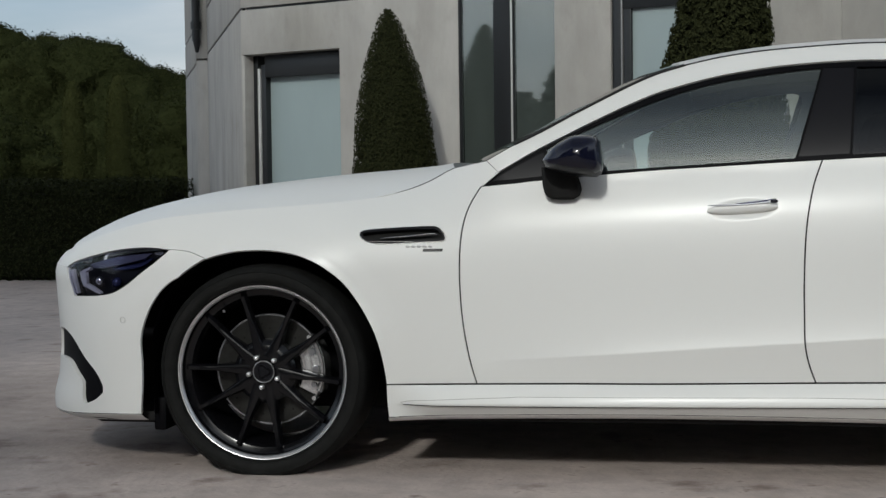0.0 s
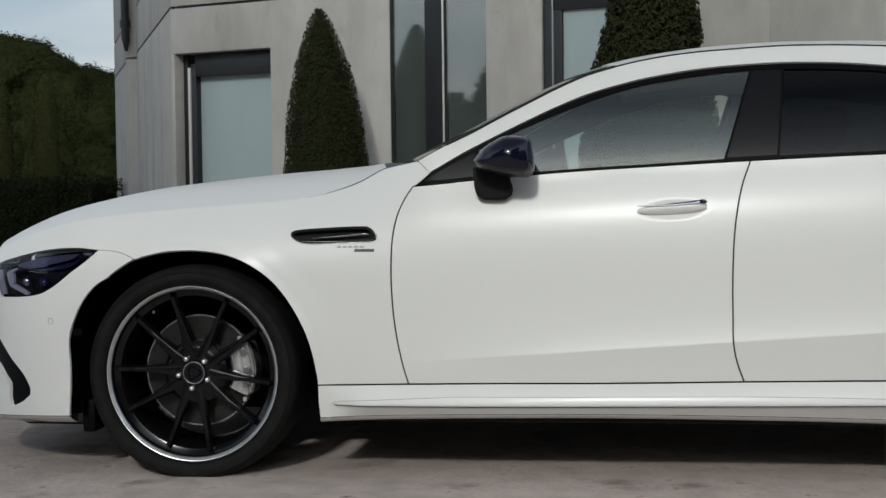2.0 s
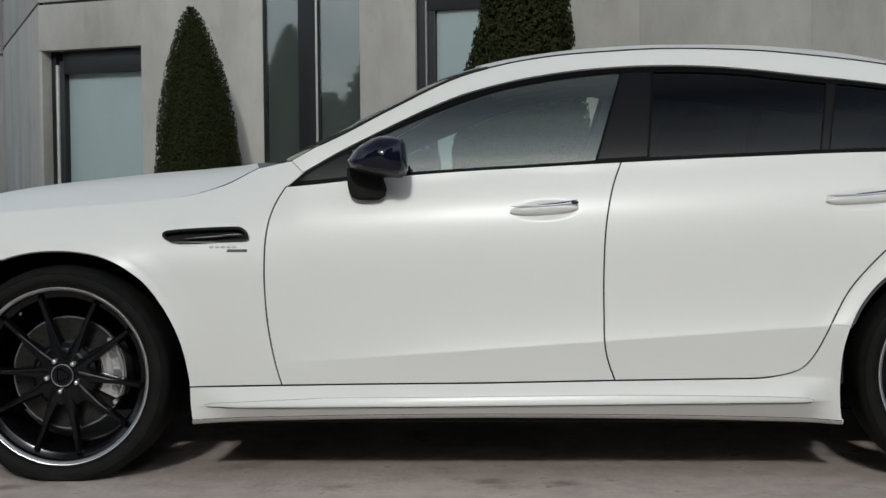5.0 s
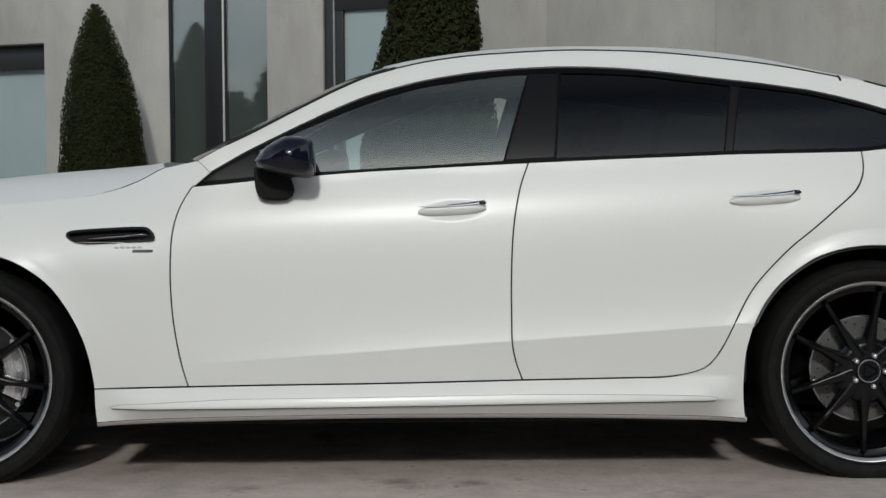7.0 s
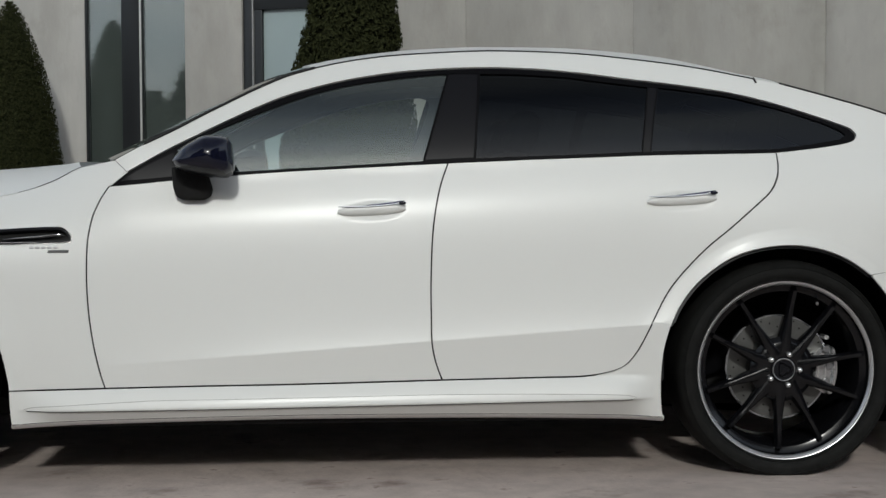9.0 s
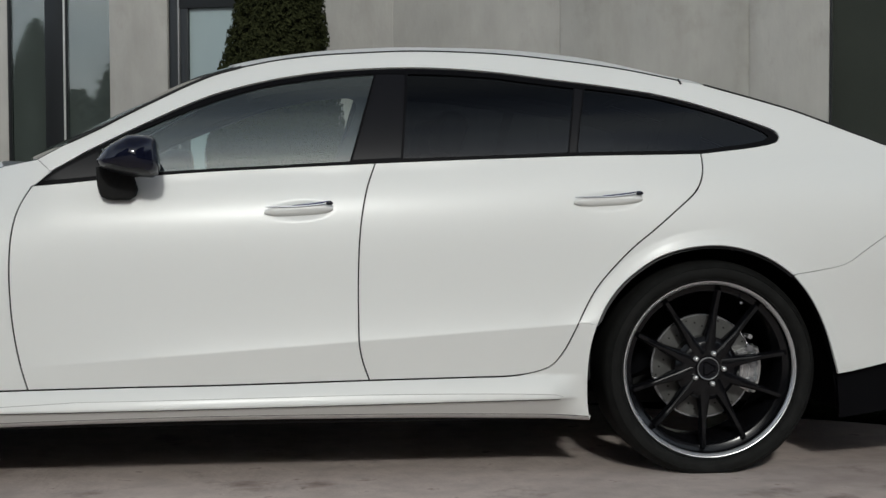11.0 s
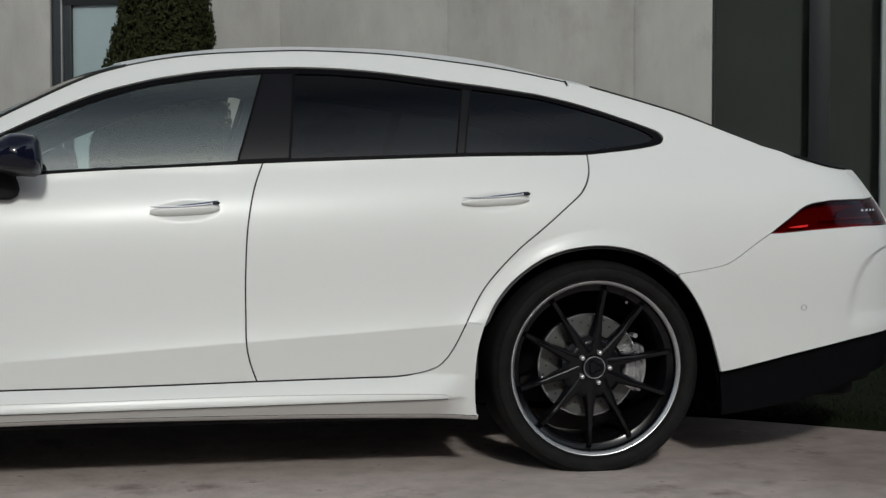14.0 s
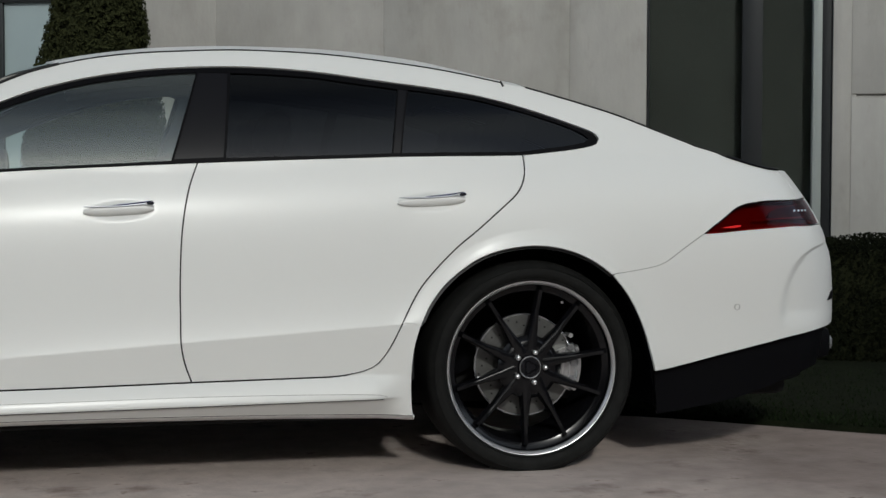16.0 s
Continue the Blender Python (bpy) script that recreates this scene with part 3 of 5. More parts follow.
def tall_tree(name, place, height, radius, slim, label, seed, count, size, material, group, fine=4):
    """A tree: tapered trunk, a few limbs and an uneven crown covered in leaves."""
    rnd = random.Random(seed)
    t = tagged(empty(name, place), label, "tree", group=group)
    bm = bmesh.new()
    bmesh.ops.create_cone(bm, cap_ends=True, segments=9, radius1=radius * 0.12 + 0.05, radius2=0.03, depth=height * 0.8, matrix=Matrix.Translation((0, 0, height * 0.40)))
    for k in range(6):
        a, z = rnd.uniform(0, 6.28), height * rnd.uniform(0.3, 0.6)
        d = Vector((math.cos(a), math.sin(a), 0.7)).normalized()
        L = radius * 0.45
        bmesh.ops.create_cone(bm, cap_ends=True, segments=6, radius1=0.05, radius2=0.015, depth=L,
                              matrix=Matrix.Translation(Vector((0, 0, z)) + d * L / 2) @ d.to_track_quat("Z", "Y").to_matrix().to_4x4())
    part("trunk", bm, BARK, t)
    lo = height * (0.03 if slim else 0.10)
    fluffy = not slim and size < 0.1
    bm = bmesh.new()
    bmesh.ops.create_icosphere(bm, subdivisions=fine, radius=1.0)
    pts = []
    shift = Vector((seed * 0.37 % 17, seed * 0.73 % 13, 0))
    for v in bm.verts:
        d = v.co.normalized()
        h = (d.z + 1) / 2
        wide = max(0.0, 1 - h ** 7) ** 0.5 * min(1.0, h * 9) ** 0.3 if slim else math.sqrt(max(0.0, 1 - d.z * d.z)) ** 0.75
        flat_d = Vector((d.x, d.y, 0))
        flat_d = flat_d.normalized() if flat_d.length > 1e-6 else Vector((1, 0, 0))
        relief = 1 + (0.07 if slim else 0.34) * fractal(d * (1.7 if slim else 1.5) + shift, 5)
        p = flat_d * (radius * wide * relief)
        p.z = lo + (height - lo) * (h + (0.0 if slim else 0.05 * fractal(d * 2.3 + shift, 4) * (h > 0.4)))
        v.co = p
    bm.normal_update()
    skin = [([v.co.copy() for v in f.verts], f.normal.copy()) for f in bm.faces]
    weight = list(itertools.accumulate(f.calc_area() for f in bm.faces))
    for (a, b, c), n in rnd.choices(skin, cum_weights=weight, k=count):
        u, w = rnd.random(), rnd.random()
        if u + w > 1:
            u, w = 1 - u, 1 - w
        p = a + (b - a) * u + (c - a) * w
        j = size * (1.5 if fluffy else 0.6)
        pts.append((p + Vector((rnd.gauss(0, j), rnd.gauss(0, j), rnd.gauss(0, j))) + n * size * rnd.uniform(-0.5, 3.0 if fluffy else 1.0), n))
    leaf_cloud("crown", pts, size, material, t, seed=seed, flat=0.7 if fluffy else 0.45)
    part("inner_growth", bm, material, t, angle=180)["kind"] = "stuff"
    return t


rnd = random.Random(21)
for x, y, h, r in ((-9.70, 22.0, 2.62, 0.165), (-9.06, 22.2, 2.70, 0.175)):
    tall_tree("cypress", (x, y, 0), h, r, True, "slim columnar olive-green cypress", rnd.randrange(999), 9000, 0.020, LEAF_OLIVE, "columnar cypresses behind the hedge")
# the wood on the rising ground behind
CREST_LINE = [(-36, 9.0), (-29.6, 7.9), (-28.1, 7.4), (-26.7, 6.85), (-25.4, 7.0), (-24.3, 6.8), (-23.4, 6.25), (-22.2, 5.8), (-20.5, 5.35), (-15, 4.8)]
for k in range(22):
    x = mix(-36, -15, k / 21) + rnd.uniform(-0.3, 0.3)
    y = rnd.uniform(53, 61)
    h = curve(CREST_LINE, x) * y / 57 * rnd.uniform(0.96, 1.0)
    tall_tree("woodland_tree", (x * y / 57, y, 0), h, rnd.uniform(1.5, 2.1), False, "dark broad-crowned woodland tree", rnd.randrange(9999), *((26000, 0.048) if -30 < x < -18 else (2500, 0.15)), LEAF_FAR, "woodland behind the forecourt", 5 if -30 < x < -18 else 4)
for k in range(14):
    x, y = mix(-30, -9, k / 13) + rnd.uniform(-0.5, 0.5), rnd.uniform(30, 40)
    tall_tree("woodland_tree", (x, y, 0), rnd.uniform(3.0, 4.0) * y / 40, rnd.uniform(1.4, 2.0), False, "dark broad-crowned woodland tree", rnd.randrange(9999), *((22000, 0.038) if -20.5 < x < -10 else (2500, 0.10)), LEAF_FAR, "woodland behind the forecourt", 5 if -20.5 < x < -10 else 4)
# unseen ring of trees behind the camera, added to darken low sky and reflections
for row, (d0, d1, h0, h1, n) in enumerate(((30, 36, 6.0, 8.0, 26), (40, 46, 8.5, 11.0, 26))):
    for k in range(n):
        a = radians(mix(178, 362, (k + 0.5 * row) / n) + rnd.uniform(-2, 2))
        d = rnd.uniform(d0, d1)
        low = 1 - 0.64 * math.exp(-((math.degrees(a) - 202) / 17) ** 4)      # a gap to the south-west, left so that glass reflects sky
        tall_tree("unseen_tree", (d * math.cos(a), d * math.sin(a), 0), rnd.uniform(h0, h1) * low, rnd.uniform(3.2, 4.2), False, "unseen broad-crowned tree added behind the camera to darken the low sky", rnd.randrange(9999), 1300, 0.50, LEAF_FAR, "trees across the drive")
# nearer unseen trees, added to shade the ends of the forecourt and the walls
for x, y, h, r in ((-6.2, -9.0, 8.0, 3.8), (-8.9, -9.0, 19.0, 3.4), (-12.5, -7.0, 12.0, 3.4), (6.6, -9.0, 8.2, 3.4), (8.4, -9.0, 11.5, 3.4), (12.0, -8.0, 11.0, 3.4)):
    tall_tree("unseen_tree", (x, y, 0), h, r, False, "unseen broad-crowned tree added behind the camera to cast shade", rnd.randrange(9999), 4000, 0.30, LEAF_FAR, "trees across the drive")

# ---- lawn beside the drive ----
EDGE = [(0.6, 7.0), (1.5, 6.40), (2.33, 5.86), (2.95, 5.33), (3.8, 4.75), (5.5, 4.0)]


def curve_edge(x):
    return curve(EDGE, x)


vs, fs, N = [], [], 40
for i in range(N + 1):
    x = mix(0.6, 9.0, i / N)
    y = curve_edge(min(x, 5.5)) + 0.012 * noise.noise((x * 5, 0, 0))
    vs += [(x, y, 0.0), (x, y + 0.012, 0.022), (x, y + 0.6, 0.03), (x, 13.0 - 0.4 * x, 0.03)]
for i in range(N):
    for j in range(3):
        a = i * 4 + j
        fs.append((a, a + 4, a + 5, a + 1))
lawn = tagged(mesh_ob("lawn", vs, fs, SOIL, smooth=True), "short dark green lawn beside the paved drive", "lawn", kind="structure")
rnd = random.Random(5)
vs, fs = [], []
for _ in range(16000):
    x = rnd.uniform(1.6, 5.4)
    y = curve_edge(x) + 0.02 + 2.2 * rnd.random() ** 1.5
    a, h, wd = rnd.uniform(0, 6.28), rnd.uniform(0.010, 0.026), 0.004
    dx, dy = math.cos(a) * wd, math.sin(a) * wd
    lx, ly = rnd.gauss(0, 0.012), rnd.gauss(0, 0.012)
    i = len(vs)
    vs += [(x - dx, y - dy, 0.022), (x + dx, y + dy, 0.022), (x + lx, y + ly, 0.022 + h)]
    fs.append((i, i + 1, i + 2))
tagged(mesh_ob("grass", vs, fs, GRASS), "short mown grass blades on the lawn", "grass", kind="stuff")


# ---- the car: nose towards -x, flank towards the camera ----
CAR_Y = 5.86
car = tagged(empty("car", (0, CAR_Y, 0)), "white four-door fastback coupe with black wheels, parked on the forecourt", "car")


def even(s):
    """Station spaced evenly round the tail corner, and its inverse."""
    return s if s <= TAIL else TAIL + 1.15 * ((s - TAIL) / 1.15) ** (2 / 3.4)


def uneven(s):
    return s if s <= TAIL else TAIL + 1.15 * ((s - TAIL) / 1.15) ** (3.4 / 2)


def shell(s, z, lift=0.0, hand=1):
    """Point and outward normal of the body shell, in the car's own axes (y is minus the half width on the near side)."""
    h = 0.004
    s = even(s)

    def at(a, b):
        x, q = body(uneven(a), b)
        return Vector((x, -q, b))
    p = at(s, z)
    n = (at(s + h, z) - at(s - h, z)).cross(at(s, z + h) - at(s, z - h))
    n = n.normalized() if n.length > 1e-12 else Vector((0, -1, 0))
    p = p + n * lift
    if hand < 0:
        p.y, n.y = -p.y, -n.y
    return p, n


def smooth(pts, gap=0.02):
    """A Catmull-Rom line through control points, sampled evenly."""
    out = []
    P = [Vector(p) for p in pts]
    for i in range(len(P) - 1):
        a, b, c, d = P[max(i - 1, 0)], P[i], P[i + 1], P[min(i + 2, len(P) - 1)]
        n = max(1, int((c - b).length / gap))
        for k in range(n):
            t = k / n
            out.append(0.5 * ((2 * b) + (c - a) * t + (2 * a - 5 * b + 4 * c - d) * t * t + (3 * b - a - 3 * c + d) * t**3))
    out.append(P[-1])
    return [tuple(p) for p in out]


def loop(*lines, gap=0.02):
    """One outline from several lines end to end."""
    out = []
    for ln in lines:
        for p in smooth(ln, gap):
            if not out or (Vector(p) - Vector(out[-1])).length > 0.003:
                out.append(p)
    if (Vector(out[0]) - Vector(out[-1])).length < 0.003:
        out.pop()
    return out


def inside(p, poly):
    x, y = p
    c = False
    j = len(poly) - 1
    for i in range(len(poly)):
        xi, yi = poly[i]
        xj, yj = poly[j]
        if (yi > y) != (yj > y) and x < (xj - xi) * (y - yi) / (yj - yi) + xi:
            c = not c
        j = i
    return c


def shrink(poly, d):
    """The outline drawn in by d."""
    area = sum(poly[i - 1][0] * poly[i][1] - poly[i][0] * poly[i - 1][1] for i in range(len(poly)))
    g = 1 if area > 0 else -1
    out = []
    for i in range(len(poly)):
        a, b, c = Vector(poly[i - 1]), Vector(poly[i]), Vector(poly[(i + 1) % len(poly)])
        u, v = (b - a).normalized(), (c - b).normalized()
        n = Vector((-u.y - v.y, u.x + v.x)) * g
        n = n.normalized() if n.length > 1e-6 else Vector((-u.y, u.x)) * g
        k = max(0.5, n.dot(Vector((-u.y, u.x)) * g))
        out.append(tuple(b + n * (d / k)))
    return out


def panel(name, outline, material, parent, inset=0.0026, depth=0.012, lift=0.0, holes=(), grid=0.025, hand=1, label="", shape=None, ridges=()):
    """A skin cut from the body shell: its outline is in (station, height); the rim turns inwards by depth."""
    from mathutils.geometry import delaunay_2d_cdt
    base = shape or shell

    def at(s, z, up, side):
        return base(uneven(s), z, up, side)
    outline = [(even(s), z) for s, z in outline]
    holes = [[(even(s), z) for s, z in h] for h in holes]
    ridges = [[(even(s), z) for s, z in r] for r in ridges]
    poly = shrink(outline, inset) if inset else list(outline)
    holes = [shrink(h, -inset) if inset else list(h) for h in holes]
    rings = [poly, *holes]
    pts, edges = [], []
    for r in rings:
        o = len(pts)
        pts += r
        edges += [(o + i, o + (i + 1) % len(r)) for i in range(len(r))]
    x0, x1 = min(p[0] for p in poly), max(p[0] for p in poly)
    y0, y1 = min(p[1] for p in poly), max(p[1] for p in poly)
    for line in ridges:
        for p in line:
            if inside(p, poly) and not any(inside(p, h) for h in holes) and np.min(np.abs(np.array(pts[:sum(map(len, rings))]) - p).sum(1)) > 0.004:
                pts.append(p)
    arr = np.array(pts)
    nx, ny = int((x1 - x0) / grid) + 1, int((y1 - y0) / grid) + 1
    for i in range(nx + 1):
        for j in range(ny + 1):
            p = (x0 + (i + 0.5 * (j % 2)) * grid, y0 + (j + 0.37) * grid)
            if np.min(np.abs(arr - p).sum(1)) > grid * 0.6 and inside(p, poly) and not any(inside(p, h) for h in holes):
                pts.append(p)
    vo, _, fo, *_ = delaunay_2d_cdt([Vector(p) for p in pts], edges, [], 0, 1e-6)
    faces = []
    for f in fo:
        c = (sum(vo[i].x for i in f) / 3, sum(vo[i].y for i in f) / 3)
        if inside(c, poly) and not any(inside(c, h) for h in holes):
            a, b, d = (vo[i] for i in f)
            ccw = (b - a).cross(d - a) > 0
            faces.append(tuple(f) if ccw == (hand > 0) else tuple(f)[::-1])
    verts, norms = [], []
    for v in vo:
        p, n = at(v.x, v.y, lift, hand)
        verts.append(p)
        norms.append(n)
    # rim
    for r in rings:
        o = len(verts)
        k = len(r)
        for i, q in enumerate(r):
            p, n = at(q[0], q[1], lift, hand)
            a, b = Vector(r[i - 1]), Vector(r[(i + 1) % k])
            verts += [p, p - n * depth]
            pa, _ = at(a.x, a.y, lift, hand)
            pb, _ = at(b.x, b.y, lift, hand)
            e = (pb - pa).cross(n)
            e = e.normalized() if e.length > 1e-9 else n
            norms += [e, e]
        for i in range(k):
            j = (i + 1) % k
            faces.append((o + 2 * i, o + 2 * i + 1, o + 2 * j + 1, o + 2 * j))
    me = bpy.data.meshes.new(name)
    me.from_pydata(verts, [], faces)
    me.materials.append(material)
    me.polygons.foreach_set("use_smooth", [True] * len(me.polygons))
    me.update()
    me.normals_split_custom_set_from_vertices([tuple(n) for n in norms])
    ob = new(name, me)
    ob.parent = parent
    if label:
        ob["label"] = label
    return ob


# -- design lines, in (station, height) --
SHUT = [(-2.42, 0.760), (-2.30, 0.790), (-2.10, 0.832), (-1.90, 0.866), (-1.70, 0.888), (-1.50, 0.902), (-1.30, 0.915), (-1.132, 0.932), (-1.074, 0.943), (-1.017, 0.959), (-0.958, 0.982), (-0.900, 1.013), (-0.870, 1.026)]
COWL = [(-0.870, 1.026), (-0.820, 1.036), (-0.760, 1.047)]
PILLAR = [(-0.760, 1.047), (-0.664, 1.099), (-0.573, 1.143), (-0.482, 1.192), (-0.391, 1.239), (-0.298, 1.286), (-0.204, 1.327), (-0.110, 1.355)]
DITCH = [(-0.110, 1.355), (-0.015, 1.376), (0.081, 1.391), (0.176, 1.401), (0.272, 1.407), (0.368, 1.412), (0.463, 1.415), (0.558, 1.414), (0.653, 1.411), (0.748, 1.406), (0.842, 1.398), (0.935, 1.387), (1.028, 1.375), (1.120, 1.362), (1.212, 1.346), (1.304, 1.327), (1.370, 1.313)]
FAST = [(1.370, 1.313), (1.453, 1.298), (1.560, 1.268), (1.657, 1.240), (1.756, 1.210), (1.853, 1.174), (1.950, 1.136), (2.046, 1.098), (2.110, 1.060), (2.210, 1.034), (2.320, 1.020), (2.420, 1.017)]
WIN_LOW = [(-0.770, 0.963), (-0.659, 0.972), (-0.580, 0.980), (-0.366, 0.997), (-0.201, 1.008), (-0.017, 1.017), (0.167, 1.026), (0.333, 1.033), (0.443, 1.038), (0.627, 1.045), (0.811, 1.051), (0.995, 1.057), (1.179, 1.060), (1.327, 1.062), (1.412, 1.064)]
WIN_TIP = [(1.412, 1.064), (1.492, 1.0724), (1.5767, 1.0822), (1.6519, 1.095), (1.682, 1.106), (1.69, 1.12), (1.676, 1.14), (1.6303, 1.1595), (1.5493, 1.1877), (1.452, 1.219), (1.356, 1.246), (1.26, 1.268)]
WIN_TOP = [(1.26, 1.268), (1.11, 1.291), (1.018, 1.303), (0.926, 1.3146), (0.834, 1.3276), (0.741, 1.339), (0.647, 1.3477), (0.553, 1.353), (0.459, 1.355), (0.364, 1.353), (0.269, 1.348), (0.174, 1.34), (0.08, 1.327), (-0.015, 1.31), (-0.109, 1.287), (-0.203, 1.259), (-0.296, 1.221), (-0.388, 1.178), (-0.48, 1.133), (-0.589, 1.078), (-0.661, 1.037), (-0.734, 0.994), (-0.77, 0.963)]
SEAM_A = [(-0.770, 0.963), (-0.795, 0.923), (-0.817, 0.872), (-0.831, 0.799), (-0.835, 0.709), (-0.834, 0.636), (-0.828, 0.545), (-0.815, 0.454), (-0.799, 0.380), (-0.781, 0.317)]
SEAM_B = [(0.325, 1.033), (0.297, 0.956), (0.278, 0.865), (0.268, 0.774), (0.263, 0.646), (0.263, 0.537), (0.264, 0.455), (0.276, 0.391), (0.297, 0.332)]
SILL_F = [(-1.087, 0.310), (-0.950, 0.313), (-0.781, 0.317)]
SILL_A = [(-0.781, 0.317), (-0.478, 0.322), (-0.131, 0.325), (0.297, 0.332)]
SILL_B = [(0.297, 0.332), (0.620, 0.336), (0.767, 0.339), (0.858, 0.355), (0.903, 0.379), (0.938, 0.426), (0.963, 0.475), (0.991, 0.533), (1.037, 0.614), (1.092, 0.681), (1.165, 0.754), (1.238, 0.813), (1.312, 0.876), (1.378, 0.934), (1.405, 0.981), (1.413, 1.022), (1.412, 1.064)]
BUMP_LOW = [(-1.904, 0.197), (-2.02, 0.193), (-2.108, 0.188), (-2.306, 0.176), (-2.60, 0.168), (-2.95, 0.165)]
REAR_LOW = [(1.861, 0.325), (1.905, 0.331), (1.945, 0.339), (1.985, 0.348), (2.024, 0.357), (2.045, 0.3618), (2.06, 0.376), (2.076, 0.385), (2.098, 0.394), (2.125, 0.403), (2.157, 0.411), (2.196, 0.42), (2.242, 0.428), (2.299, 0.435), (2.4, 0.444), (2.556, 0.453), (2.85, 0.465), (3.19, 0.478)]
REAR_SEAM = [(1.709, 0.661), (1.804, 0.675), (1.885, 0.695), (1.965, 0.749), (2.038, 0.798)]
LAMP = [(-2.309, 0.697), (-2.248, 0.717), (-2.158, 0.735), (-2.041, 0.756), (-1.939, 0.766), (-1.872, 0.766), (-1.822, 0.760)]
LAMP_LOW = [(-1.822, 0.760), (-1.853, 0.724), (-1.894, 0.688), (-1.944, 0.648), (-1.992, 0.622), (-2.033, 0.611), (-2.111, 0.603), (-2.248, 0.598)]
LAMP_END = [(-2.248, 0.598), (-2.275, 0.640), (-2.309, 0.697)]
TAIL_TOP = [(2.038, 0.798), (2.047, 0.8045), (2.0535, 0.827), (2.058, 0.838), (2.064, 0.85), (2.072, 0.863), (2.082, 0.876), (2.094, 0.886), (2.108, 0.893), (2.124, 0.898), (2.158, 0.902), (2.211, 0.907), (2.4, 0.912), (2.555, 0.915), (2.7, 0.912)]
TAIL_END = [(2.70, 0.912), (2.66, 0.870), (2.62, 0.822)]
TAIL_LOW = [(2.62, 0.822), (2.40, 0.820)] + [(2.285, 0.82), (2.153, 0.813), (2.089, 0.807), (2.06, 0.801), (2.052, 0.799), (2.049, 0.798), (2.038, 0.798)]


ARCH_F = [(-1.904, 0.197), (-1.900, 0.300), (-1.899, 0.382), (-1.900, 0.460), (-1.876, 0.540), (-1.838, 0.614), (-1.796, 0.667), (-1.743, 0.707), (-1.675, 0.737), (-1.606, 0.752), (-1.520, 0.757), (-1.455, 0.753), (-1.385, 0.740), (-1.312, 0.710), (-1.235, 0.655), (-1.179, 0.586), (-1.132, 0.502), (-1.106, 0.427), (-1.091, 0.350), (-1.087, 0.310)]
ARCH_R = [(1.022, 0.193), (1.014, 0.266), (1.013, 0.343), (1.020, 0.425), (1.040, 0.503), (1.073, 0.567), (1.120, 0.628), (1.177, 0.678), (1.243, 0.720), (1.319, 0.746), (1.405, 0.758), (1.482, 0.755), (1.560, 0.737), (1.632, 0.705), (1.699, 0.658), (1.750, 0.596), (1.790, 0.529), (1.820, 0.461), (1.842, 0.393), (1.861, 0.330)]


def between(line, a, b):
    """The stretch of a line from control point a to b."""
    return line[a:b + 1]


def flip(line):
    return line[::-1]


GRILLE = [(-2.95, 0.680), (-2.66, 0.680), (-2.56, 0.670), (-2.54, 0.600), (-2.57, 0.510), (-2.68, 0.480), (-2.95, 0.475)]
INTAKE = [(-2.60, 0.455), (-2.50, 0.466), (-2.38, 0.470), (-2.282, 0.442), (-2.185, 0.379), (-2.112, 0.334), (-2.072, 0.287), (-2.070, 0.267), (-2.101, 0.244), (-2.169, 0.222), (-2.187, 0.248), (-2.200, 0.298), (-2.245, 0.324), (-2.329, 0.367), (-2.45, 0.372), (-2.60, 0.368)]
VENT = [(-1.173, 0.804), (-1.160, 0.819), (-1.054, 0.827), (-0.938, 0.831), (-0.908, 0.826), (-0.889, 0.808), (-0.884, 0.793), (-0.896, 0.784), (-0.974, 0.781), (-1.070, 0.777), (-1.128, 0.779), (-1.158, 0.790), (-1.173, 0.804)]
WING_SPLIT = [(-1.822, 0.760), (-1.760, 0.752), (-1.700, 0.728)]


def sill_skin(s, z, lift=0.0, hand=1):
    """The sill below the doors: an outward step down to a ridge, then a tuck under."""
    def at(a, b):
        x, q = body(a, b)
        f = step(-1.085, -0.90, a) * (1 - step(0.88, 1.01, a))
        edge = sill_edge(a)
        top = 0.3175 + 0.0135 * (a + 0.78)
        bump = 0.0
        if b < top:
            k = min(1.0, (top - b) / (top - edge))
            bump = 0.042 * (1 - (1 - k) ** 1.6)
            if b < edge + 0.0015:
                bump -= 0.85 * max(0.0, edge - b) + 0.005 * step(edge + 0.0015, edge - 0.0015, b)
        return Vector((x, -(q + f * bump), b))
    h = 0.002
    p = at(s, z)
    n = (at(s + 0.01, z) - at(s - 0.01, z)).cross(at(s, z + h) - at(s, z - h)).normalized()
    p = p + n * lift
    if hand < 0:
        p.y, n.y = -p.y, -n.y
    return p, n


SILL_BOTTOM = [(1.022, 0.198), (0.808, 0.207), (0.438, 0.217), (-0.114, 0.223), (-0.481, 0.220), (-0.847, 0.211), (-1.083, 0.198)]


def sill_edge(x):
    return 0.249 + 0.0135 * (x + 0.6) / 1.5


def sill_rows():
    return [[(x, sill_edge(x) + d) for x in [-1.07 + 0.0125 * i for i in range(168)]] for d in (-0.022, -0.009, -0.002, 0.002, 0.009, 0.022)]


def crease_rows():
    return [[(x, 0.402 + 0.066 * (x + 0.6) + d) for x in [-1.0 + 0.014 * i for i in range(180)]] for d in (-0.035, -0.014, -0.004, 0.004, 0.014, 0.035)]


def scoop_rows():
    edge = smooth([(2.196, 0.47), (2.194, 0.505), (2.201, 0.564), (2.232, 0.643), (2.292, 0.701), (2.403, 0.738), (2.558, 0.752)], 0.012)
    return [[(x + dx, z - dz) for x, z in edge] for dx, dz in ((-0.006, -0.004), (0.004, 0.003), (0.018, 0.010), (0.034, 0.018), (0.052, 0.028))]


